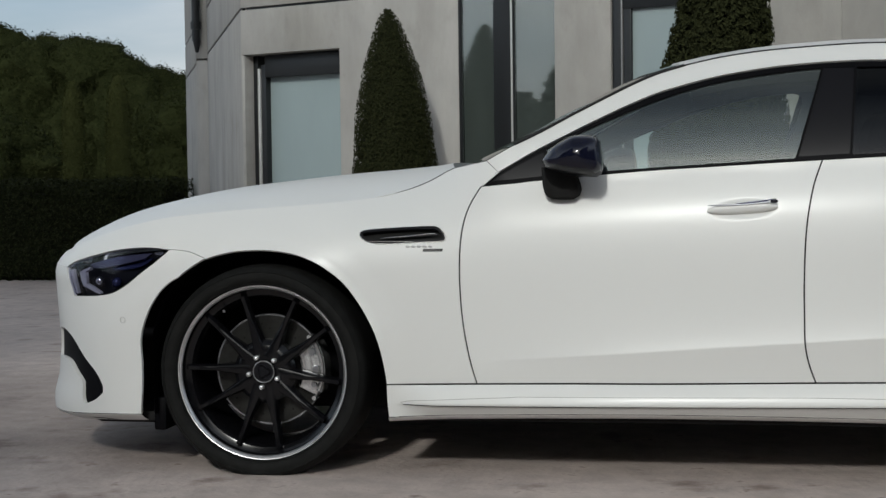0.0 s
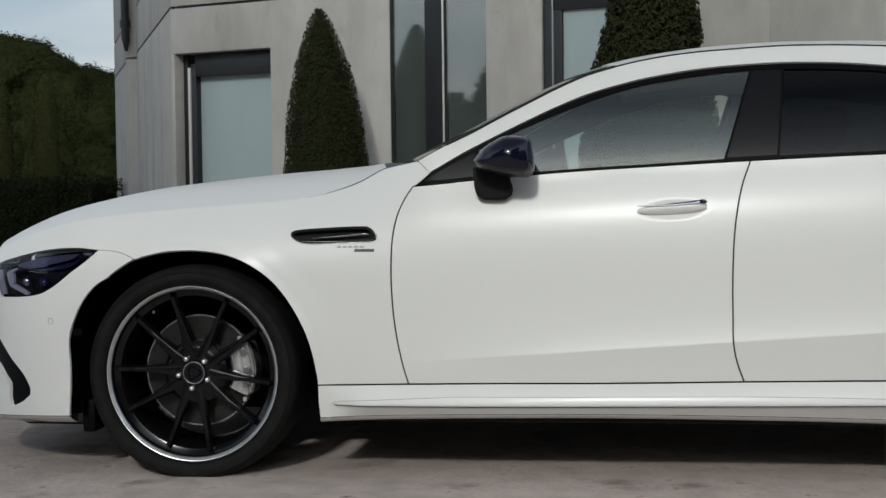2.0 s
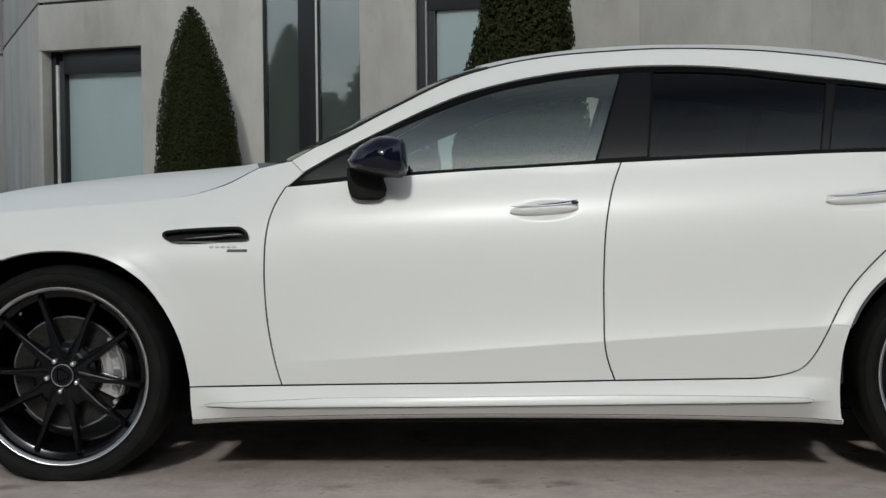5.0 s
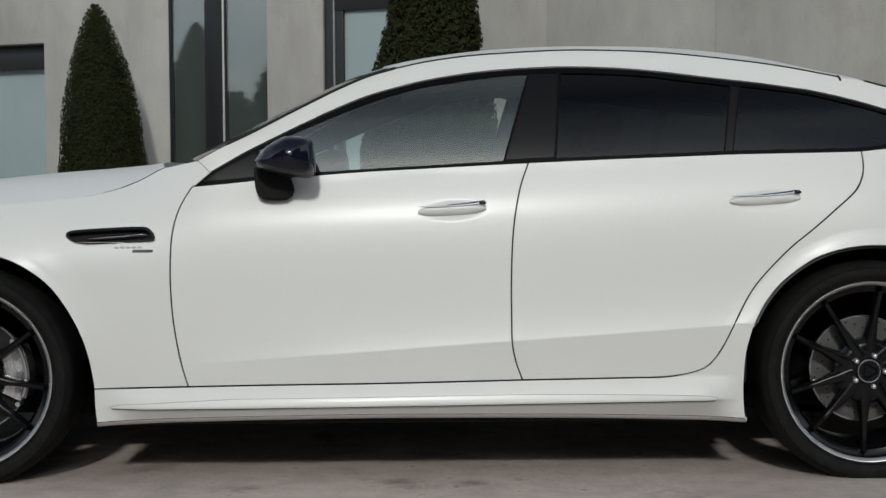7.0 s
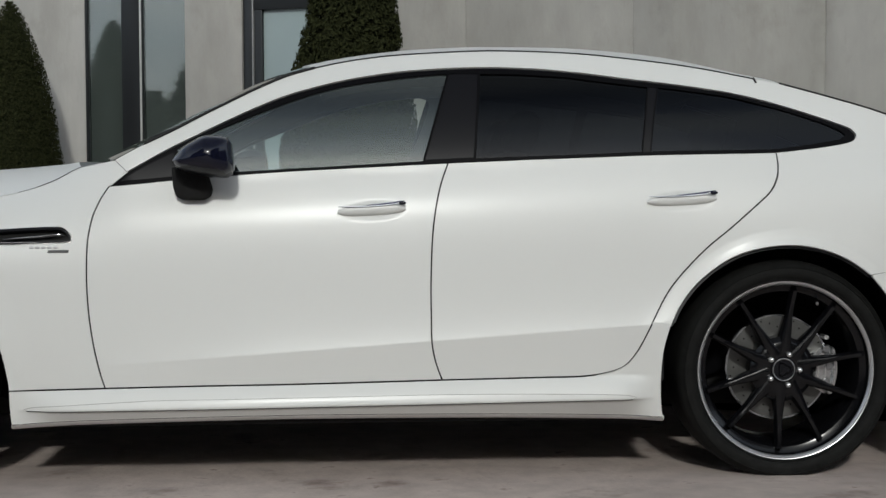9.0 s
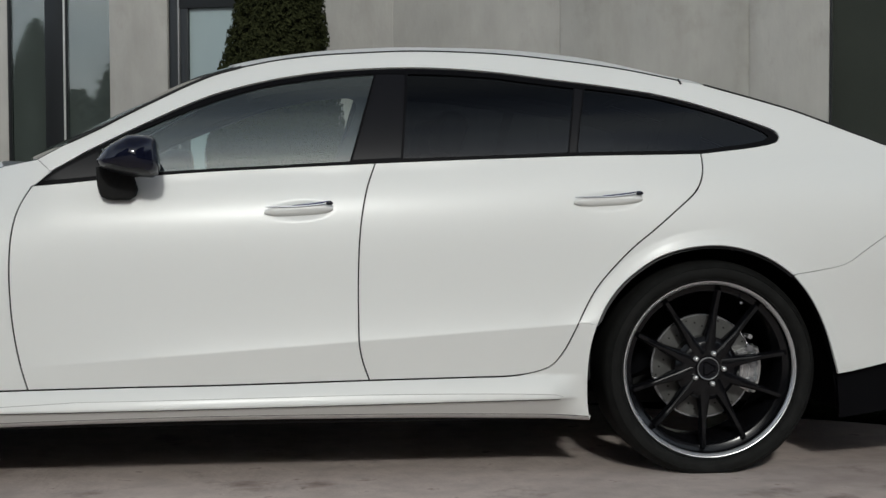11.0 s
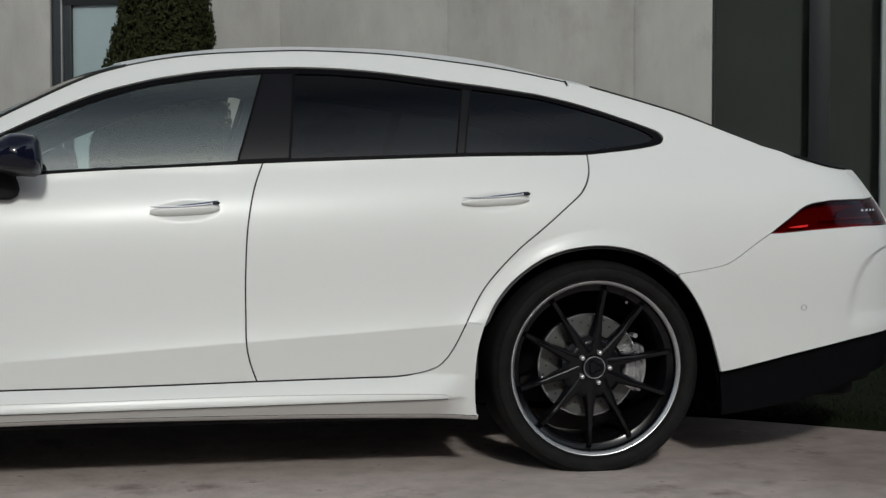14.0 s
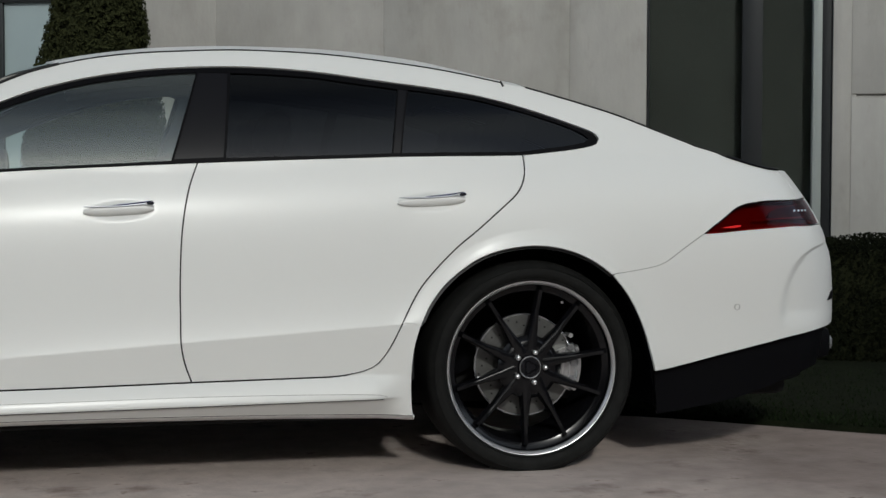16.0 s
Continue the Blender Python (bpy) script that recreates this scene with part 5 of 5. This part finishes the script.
    part("disc_edge", revolve(bmesh.new(), [(disc_r - 0.005, 0.1040), (disc_r + 0.0005, 0.1040), (disc_r + 0.0005, 0.1258)], 72), SILVER, rim)
    bm = bmesh.new()
    for k in range(36):
        a = 2 * math.pi * k / 36
        r = mix(0.122, disc_r - 0.014, (k % 4) / 3)
        disc_at(bm, 0.0032, 0.1035, 0.108, r * math.cos(a), r * math.sin(a), 8)
    part("disc_drilling", bm, MATT, rim)["kind"] = "stuff"
    part("disc_bell", revolve(bmesh.new(), [(0.02, 0.085), (0.090, 0.085), (0.106, 0.104), (0.106, 0.12)], 40), BRUSHED, rim)
    # caliper behind the axle
    bm = bmesh.new()
    span, lo, hi = (30, 0.115, disc_r + 0.012) if disc_r > 0.18 else (27, 0.112, disc_r + 0.020)
    for y0, y1, r0, r1, sp in ((0.070, 0.100, lo, hi - 0.012, span), (0.064, 0.160, hi - 0.022, hi, span * 0.85)):
        n = 14
        g = []
        for i in range(n + 1):
            a = radians(mix(-sp, sp, i / n) + (4 if disc_r > 0.18 else -3))
            d = Vector((math.cos(a), 0, math.sin(a)))
            g.append([bm.verts.new(d * r + Vector((0, y, 0))) for r, y in ((r0, y1), (r0 + 0.004, y0 + 0.006), (r0 + 0.012, y0), (r1 - 0.012, y0), (r1, y0 + 0.008), (r1, y1))])
        for p, q in zip(g, g[1:]):
            for i in range(6):
                j = (i + 1) % 6
                bm.faces.new((p[i], p[j], q[j], q[i]))
        bm.faces.new(g[0])
        bm.faces.new(g[-1])
    flip_m = Matrix.Identity(4) if hand > 0 else Matrix.Diagonal((-1, 1, 1, 1))
    bm.transform(flip_m)
    part("brake_caliper", bm, CALIPER, rim, "silver brake caliper")
    for r, wd, y in ((hi - 0.006, 0.003, 0.0625), (lo + 0.018, 0.0035, 0.0675), ((lo + hi) / 2, 0.0025, 0.0670)):
        bm = bmesh.new()
        g = []
        for i in range(13):
            a = radians(mix(-span * 0.8, span * 0.8, i / 12) + (4 if disc_r > 0.18 else -3))
            d = Vector((math.cos(a), 0, math.sin(a)))
            g.append([bm.verts.new(d * (r + u) + Vector((0, v, 0))) for u, v in ((-wd, y + 0.006), (-wd * 0.6, y), (wd * 0.6, y), (wd, y + 0.006))])
        for p, q in zip(g, g[1:]):
            for i in range(3):
                bm.faces.new((p[i], p[i + 1], q[i + 1], q[i]))
        bm.transform(flip_m)
        part("caliper_rib", bm, CHROME, rim)
    bm = bmesh.new()
    for a, rr in ((-20, 0.011), (-2, 0.014), (18, 0.014)):
        a = radians(a + 4)
        disc_at(bm, rr, 0.060, 0.078, (hi - 0.030) * math.cos(a), (hi - 0.030) * math.sin(a), 18, rr * 0.8)
    bm.transform(flip_m)
    part("caliper_piston_cap", bm, SILVER, rim)["kind"] = "stuff"
    bm = bmesh.new()
    for a in (-33, 33):
        a = radians(a * span / 30 + 4)
        disc_at(bm, 0.008, 0.056, 0.11, (hi - 0.012) * math.cos(a), (hi - 0.012) * math.sin(a), 10)
    bm.transform(flip_m)
    part("caliper_bolt", bm, CALIPER, rim)["kind"] = "stuff"
    return rim


wheel(FX, 1, 49.0, 46.0, 0.190, "satin black twin-spoke wheel with a polished lip")
wheel(RX, 1, 66.5, 70.0, 0.176, "satin black twin-spoke wheel with a polished lip")
wheel(FX, -1, 20.0, 10.0, 0.190, "satin black twin-spoke wheel with a polished lip")
wheel(RX, -1, 40.0, 30.0, 0.176, "satin black twin-spoke wheel with a polished lip")


# -- wheel housings, underside, cabin --
def housing(line, cx, hand):
    """Black liner behind a wheel opening."""
    vs, fs = [], []
    edge = smooth(line, 0.03)
    for s, z in edge:
        p, n = shell(s, z, -0.012, hand)
        d = Vector((s - cx, 0, z - HUBZ))
        for back in (0.0, 0.06, 0.40):
            grow = 1.0 + (0.02 if back else 0)
            vs.append((cx + d.x * grow, p.y + hand * back, HUBZ + d.z * grow))
    for i in range(len(edge) - 1):
        for j in range(2):
            a = i * 3 + j
            fs.append((a, a + 1, a + 4, a + 3))
    # inner wall
    k = len(vs)
    vs.append((cx, vs[2][1], HUBZ))
    for i in range(len(edge) - 1):
        fs.append((i * 3 + 2, k, i * 3 + 5))
    return mesh_ob("wheel_housing", vs, fs, RUBBER_TRIM, car, smooth=False)


for hand in (1, -1):
    housing(ARCH_F + [(-1.083, 0.193)], FX, hand)
    housing(ARCH_R + [(1.880, 0.20)], RX, hand)
    # flap ahead of the front wheel
    boxed("air_deflector", (-1.925, -0.80 * hand - 0.085, 0.135), (-1.878, -0.80 * hand + 0.085, 0.25), RUBBER_TRIM, car, bevel=0.01)


def lip(name, line, hand, profile, at=shell):
    """A painted underside, rolled in below the lower edge of a bumper or sill; profile: (inwards, down)."""
    vs, fs = [], []
    edge = smooth(line, 0.03)
    k = len(profile)
    for s, z in edge:
        p, n = at(s, z, -0.001, hand)
        n = Vector((n.x, n.y, 0)).normalized()
        vs += [p - n * a - Vector((0, 0, b)) for a, b in profile]
    for i in range(len(edge) - 1):
        for j in range(k - 1):
            a = i * k + j
            fs.append((a, a + 1, a + k + 1, a + k))
    mesh_ob(name, vs, fs, PAINT, car, smooth=True)


for hand in (1, -1):
    lip("bumper_lip", BUMP_LOW, hand, ((0.0, 0.0), (0.0035, 0.004), (0.019, 0.013), (0.050, 0.026)))
    lip("sill_lip", SILL_BOTTOM, hand, ((0.0, 0.0), (0.006, 0.0055), (0.014, 0.0105), (0.026, 0.0150), (0.044, 0.0185), (0.080, 0.0205)), sill_skin)
boxed("underbody", (-1.08, -0.855, 0.175), (1.02, 0.855, 0.30), MATT, car, bevel=0.03)
boxed("underbody", (-2.10, -0.50, 0.165), (-1.08, 0.50, 0.70), MATT, car, bevel=0.03)
boxed("underbody", (-2.34, -0.62, 0.20), (-1.94, 0.62, 0.56), MATT, car, bevel=0.03)
boxed("underbody", (-2.24, -0.72, 0.130), (-1.93, 0.72, 0.22), MATT, car, bevel=0.04)
boxed("underbody", (1.02, -0.50, 0.17), (2.50, 0.50, 0.72), MATT, car, bevel=0.03)
boxed("underbody", (1.90, -0.74, 0.20), (2.46, 0.74, 0.70), MATT, car, bevel=0.03)


def tray(name, pts, z, thick):
    """A flat black tray with a rounded plan, hidden under the car; pts: (x, half width) from the middle outwards."""
    bm = bmesh.new()
    half = smooth(pts, 0.03)
    ring = [(x, q) for x, q in half] + [(x, -q) for x, q in half[::-1]]
    f = bm.faces.new([bm.verts.new((x, q, z)) for x, q in ring])
    up = bmesh.ops.extrude_face_region(bm, geom=[f])
    bmesh.ops.translate(bm, verts=[v for v in up["geom"] if isinstance(v, bmesh.types.BMVert)], vec=(0, 0, thick))
    part(name, bm, MATT, car, angle=30)


# hidden trays, added to widen and deepen the ground shadow at both ends
tray("front_shadow_tray", [(-2.40, 0.02), (-2.38, 0.40), (-2.34, 0.64), (-2.25, 0.77), (-2.12, 0.85), (-1.93, 0.87), (-1.88, 0.80), (-1.86, 0.02)], 0.168, 0.03)
tray("rear_shadow_tray", [(1.88, 0.02), (1.89, 0.84), (1.93, 0.905), (2.20, 0.895), (2.42, 0.81), (2.56, 0.64), (2.62, 0.40), (2.63, 0.02)], 0.262, 0.05)
boxed("cabin_floor", (-1.05, -0.84, 0.30), (1.05, 0.84, 0.42), CABIN, car, bevel=0.01)
for hand in (1, -1):
    boxed("door_card", (-0.74, -0.850 * hand - 0.020, 0.33), (0.94, -0.850 * hand + 0.020, 0.93), CABIN, car, bevel=0.01)
boxed("bulkhead", (-1.05, -0.78, 0.30), (-0.98, 0.78, 0.93), CABIN, car, bevel=0.01)
bm = box(bmesh.new(), (-0.95, -0.72, 0.62), (-0.42, 0.72, 0.95), 0.05)
part("dashboard", bm, CABIN, car)
boxed("parcel_shelf", (1.25, -0.72, 0.90), (2.25, 0.72, 0.98), CABIN, car, bevel=0.02)
across("headlining", [(x, q - 0.03, z - 0.035, xm, zm - 0.035) for x, q, z, xm, zm in edge_rows(DITCH, 0.08, lambda x: 0.0, lambda x, z: z + 0.03)], CABIN, n=10)


def seat(x, y, label):
    bm = bmesh.new()
    box(bm, (x - 0.25, y - 0.25, 0.42), (x + 0.27, y + 0.25, 0.60), 0.05)
    s = part("seat_cushion", bm, LEATHER, car, label)
    bm = bmesh.new()
    lean = Matrix.Translation((x + 0.26, y, 0.58)) @ Matrix.Rotation(radians(18), 4, "Y")
    box(bm, (-0.06, -0.25, 0.0), (0.08, 0.25, 0.52), 0.06, lean)
    part("seat_back", bm, LEATHER, s)
    bm = bmesh.new()
    box(bm, (-0.04, -0.14, 0.51), (0.07, 0.14, 0.68), 0.05, lean)
    part("headrest", bm, LEATHER, s)


seat(0.16, -0.40, "black leather front seat")
seat(0.16, 0.40, "black leather front seat")
seat(1.02, -0.38, "black leather rear seat")
seat(1.02, 0.38, "black leather rear seat")


# -- door mirrors --
def mirror(hand):
    """Gloss black shell over a dark foot."""
    cx, cz = -0.455, 1.055
    side_line = smooth([(-0.556, 1.040), (-0.523, 1.081), (-0.488, 1.104), (-0.453, 1.119), (-0.400, 1.118), (-0.374, 1.108), (-0.365, 1.080), (-0.360, 1.031), (-0.365, 0.997), (-0.382, 0.984), (-0.454, 0.990), (-0.507, 1.004), (-0.545, 1.020), (-0.556, 1.040)], 0.012)[:-1]
    bm = bmesh.new()
    rings = []
    for t in range(17):
        f = t / 16
        y = mix(-1.110, -0.925, f)
        k = (1 - abs(2 * (f - 0.06) / 1.12 - 1 + 0.06) ** 3.2) ** 0.42 if 0 < f < 1 else 0.25
        k = max(0.25, k)
        dx = 0.010 * (1 - f) ** 3
        rings.append([bm.verts.new((cx + (x - cx) * k + dx, y * hand, cz + (z - cz) * k + 0.30 * (1 - f) ** 1.4 * max(0.0, cz - 0.012 - z) * k)) for x, z in side_line])
    n = len(side_line)
    for a, b in zip(rings, rings[1:]):
        for i in range(n):
            j = (i + 1) % n
            bm.faces.new((a[i], a[j], b[j], b[i]))
    bm.faces.new(rings[0])
    bm.faces.new(rings[-1])
    low = bm.copy()
    def under(f):
        c = f.calc_center_median()
        return c.z < 1.024 - 0.022 * step(-0.46, -0.36, c.x)
    bmesh.ops.delete(bm, geom=[f for f in bm.faces if under(f)], context="FACES")
    bmesh.ops.delete(low, geom=[f for f in low.faces if not under(f)], context="FACES")
    shell_ob = part("door_mirror", bm, MIRROR_BLACK, car, "gloss blue-black door mirror shell", angle=60)
    part("mirror_skirt", low, TRIM, shell_ob, "black lower mirror housing", angle=60)
    bm = bmesh.new()
    foot = smooth([(-0.564, 1.022), (-0.560, 0.958), (-0.548, 0.927), (-0.530, 0.917), (-0.462, 0.916), (-0.442, 0.928), (-0.436, 0.948), (-0.446, 0.985), (-0.460, 1.015), (-0.564, 1.022)], 0.012)[:-1]
    rings = []
    for y, k in ((-0.952, 0.82), (-0.948, 0.93), (-0.938, 1.0), (-0.91, 1.0), (-0.88, 0.95)):
        rings.append([bm.verts.new((-0.49 + (x + 0.49) * k, y * hand, 0.965 + (z - 0.965) * k)) for x, z in foot])
    n = len(foot)
    for a, b in zip(rings, rings[1:]):
        for i in range(n):
            j = (i + 1) % n
            bm.faces.new((a[i], a[j], b[j], b[i]))
    bm.faces.new(rings[0])
    bm.faces.new(rings[-1])
    part("mirror_foot", bm, MATT, shell_ob)


HANDLE_EDGE = shader("dull_chrome", (0.50, 0.51, 0.55), 0.34, metal=0.7)
BADGE = shader("badge_silver", (0.55, 0.55, 0.56), 0.35, metal=0.6)
BADGE_DARK = shader("badge_dark", (0.016, 0.016, 0.018), 0.3)
SENSOR = shader("sensor_rim", (0.45, 0.45, 0.44), 0.5)
MIRROR_BLACK = shader("blue_black_gloss", (0.006, 0.007, 0.017), 0.10, spec=0.36, coat=0.15)
for hand in (1, -1):
    mirror(hand)


# -- door handles, badges, vents, lamp interiors --
def capsule(name, s0, z0, s1, z1, wide, proud, material, parent, hand, lift=0.0, label=""):
    """A slim rounded bar lying on the body from one point to another."""
    bm = bmesh.new()
    rings = []
    n = 16
    for i in range(n + 1):
        f = i / n
        k = max(0.06, (1 - abs(2 * f - 1) ** 3.0)) ** 0.5
        p, nm = shell(mix(s0, s1, f), mix(z0, z1, f), lift, 1)
        up = Vector((0, 0, 1))
        rings.append([bm.verts.new(p + up * (wide * k * math.cos(a)) + nm * (proud * k * math.sin(a))) for a in [2 * math.pi * j / 12 for j in range(12)]])
    for a, b in zip(rings, rings[1:]):
        for i in range(12):
            j = (i + 1) % 12
            bm.faces.new((a[i], a[j], b[j], b[i]))
    bm.faces.new(rings[0])
    bm.faces.new(rings[-1])
    if hand < 0:
        bm.transform(Matrix.Diagonal((1, -1, 1, 1)))
    return part(name, bm, material, parent, label, angle=60)


for hand in (1, -1):
    for s0, z0, s1, z1 in ((-0.036, 0.881, 0.184, 0.890), (0.971, 0.909, 1.199, 0.917)):
        h = capsule("door_handle", s0, z0 - 0.008, s1, z1 - 0.006, 0.0170, 0.013, PAINT, car, hand, 0.008, "white door handle with a chrome edge")
        capsule("chrome_edge", s0 + 0.002, z0 + 0.0055, s1, z1 + 0.0095, 0.0036, 0.006, HANDLE_EDGE, h, hand, 0.020)
        capsule("handle_line", mix(s0, s1, 0.40), mix(z0, z1, 0.4) + 0.0110, s1 - 0.004, z1 + 0.0150, 0.0026, 0.0035, LAMP_BLUE, h, hand, 0.021)
        capsule("handle_end", s1 - 0.022, z1 + 0.009, s1 + 0.001, z1 + 0.008, 0.0056, 0.0075, MIRROR_BLACK, h, hand, 0.021)
    kw = dict(hand=hand, grid=0.03)
    vent = loop(VENT, gap=0.006)
    rim = panel("side_vent", vent, TRIM, car, lift=0.004, inset=0.0, depth=0.016, holes=[shrink(vent, 0.0075)], **kw)
    panel("chrome_outline", shrink(vent, -0.0018), CHROME, rim, lift=0.0020, inset=0.0, depth=0.004, holes=[shrink(vent, 0.001)], **kw)
    capsule("vent_blade", -1.105, 0.7955, -0.912, 0.8075, 0.0042, 0.006, SILVER, rim, hand, -0.006)
    capsule("blade_tip", -0.985, 0.8045, -0.915, 0.8085, 0.0026, 0.004, CHROME, rim, hand, -0.001)
    capsule("lower_edge", -1.140, 0.7830, -0.985, 0.7815, 0.0016, 0.002, CHROME, rim, hand, 0.0042)
    # unreadable lettering as plain bars
    for i in range(5):
        capsule("badge", -1.016 + 0.019 * i, 0.7675, -1.001 + 0.019 * i, 0.7675, 0.0050, 0.0016, BADGE, car, hand, 0.0004)
    badge = panel("badge", loop([(-0.958, 0.7505), (-0.892, 0.7505)], [(-0.892, 0.7505), (-0.890, 0.7595)], [(-0.890, 0.7595), (-0.956, 0.7595)], [(-0.956, 0.7595), (-0.958, 0.7505)]), BADGE_DARK, car, lift=0.0015, inset=0, depth=0.002, **kw)
    # parking sensors
    for s, z in ((-1.967, 0.523), (2.081, 0.542)):
        wide = 0.011 if s < 0 else 0.0145
        ring = [(uneven(even(s) + wide * math.cos(a)), z + 0.011 * math.sin(a)) for a in [2 * math.pi * i / 20 for i in range(20)]]
        panel("parking_sensor", ring, SENSOR, car, lift=0.0020, inset=0, depth=0.003, holes=[shrink(ring, 0.0020)], **kw)
    # headlight internals
    for name, line, m, lf in (
        ("daylight_bar", [(-2.298, 0.688), (-2.272, 0.692), (-2.233, 0.607), (-2.246, 0.604)], GUIDE, -0.010),
        ("daylight_bar", [(-2.234, 0.681), (-2.190, 0.689), (-2.180, 0.641), (-2.207, 0.629)], GUIDE, -0.020),
        ("daylight_bar", [(-2.207, 0.632), (-2.178, 0.640), (-2.092, 0.613), (-2.100, 0.606)], GUIDE, -0.020),
        ("daylight_bar", [(-2.226, 0.685), (-2.165, 0.703), (-2.155, 0.696), (-2.190, 0.684)], GUIDE, -0.019),
        ("lamp_visor", [(-2.165, 0.712), (-2.040, 0.738), (-1.880, 0.752), (-1.900, 0.735), (-2.030, 0.706), (-2.130, 0.700)], LAMP_GREY, -0.016),
        ("lamp_reflector", [(-1.869, 0.755), (-1.832, 0.755), (-1.842, 0.745), (-1.863, 0.747)], SILVER, -0.012),
        ("lamp_shelf", [(-2.06, 0.715), (-1.90, 0.745), (-1.88, 0.738), (-1.93, 0.705), (-2.04, 0.695)], LAMP_BLUE, -0.035),
    ):
        panel(name, loop(line + line[:1]), m, LAMPS[hand, 0], lift=lf, inset=0, depth=0.01, **kw)
    p, n = shell(-2.104, 0.652, -0.030, hand)
    bm = bmesh.new()
    bmesh.ops.create_uvsphere(bm, u_segments=20, v_segments=12, radius=0.016, matrix=Matrix.Translation(p))
    part("projector_lens", bm, CHROME, LAMPS[hand, 0])
    p, n = shell(-2.02, 0.650, -0.035, hand)
    bm = bmesh.new()
    bmesh.ops.create_uvsphere(bm, u_segments=20, v_segments=12, radius=0.018, matrix=Matrix.Translation(p))
    part("projector_lens", bm, LAMP_BLUE, LAMPS[hand, 0])
    # tail lamp internals
    for name, line, m, lf in (
        ("lamp_insert", [(2.190, 0.852), (2.205, 0.866), (2.250, 0.882), (2.40, 0.893), (2.565, 0.898), (2.575, 0.848), (2.40, 0.846), (2.269, 0.846)], LAMP_GREY, -0.010),
        ("light_bar", [(2.130, 0.8415), (2.134, 0.8455), (2.300, 0.8520), (2.46, 0.8555), (2.46, 0.8515), (2.300, 0.8475)], GUIDE, -0.0085),
        ("light_guide", [(2.058, 0.8150), (2.066, 0.8195), (2.078, 0.8230), (2.094, 0.8255), (2.092, 0.8185), (2.076, 0.8150)], RED_GLOW, -0.0012),
    ):
        panel(name, loop(line + line[:1]), m, LAMPS[hand, 1], lift=lf, inset=0, depth=0.01, **kw)
    # elements laid over the red lens, their white reflection given as pale colour
    for i in range(4):
        s = 2.345 + 0.040 * i
        capsule("lamp_element", s, 0.872, s + 0.022, 0.873, 0.0046, 0.0015, LED_WHITE, LAMPS[hand, 1], hand, -0.0015)
    slot = loop([(2.545, 0.546), (2.80, 0.550), (3.10, 0.552)], [(3.10, 0.552), (3.10, 0.585)], [(3.10, 0.585), (2.70, 0.580), (2.61, 0.574)], [(2.61, 0.574), (2.57, 0.556), (2.545, 0.546)])
    panel("bumper_slot", slot, RUBBER_TRIM, car, lift=0.0025, inset=0, depth=0.004, **kw)
    # exhaust tips under the rear bumper
    bm = box(bmesh.new(), (2.38, -0.53 * hand - 0.15, 0.315), (2.672, -0.53 * hand + 0.15, 0.440), 0.035)
    part("diffuser", bm, RUBBER_TRIM, car, "black plastic diffuser round the exhaust")
    for yy in (0.46, 0.60):
        bm = box(bmesh.new(), (2.45, -yy * hand - 0.055, 0.345), (2.688, -yy * hand + 0.055, 0.405), 0.02)
        part("exhaust_tip", bm, UNDER_RING, car, "dull metal exhaust tip")
# black rubber strip at the foot of the windscreen
across("scuttle", edge_rows(COWL, 0.03, lambda x: -0.07, lambda x, z: z - 0.010, 0.03), MATT, n=20)
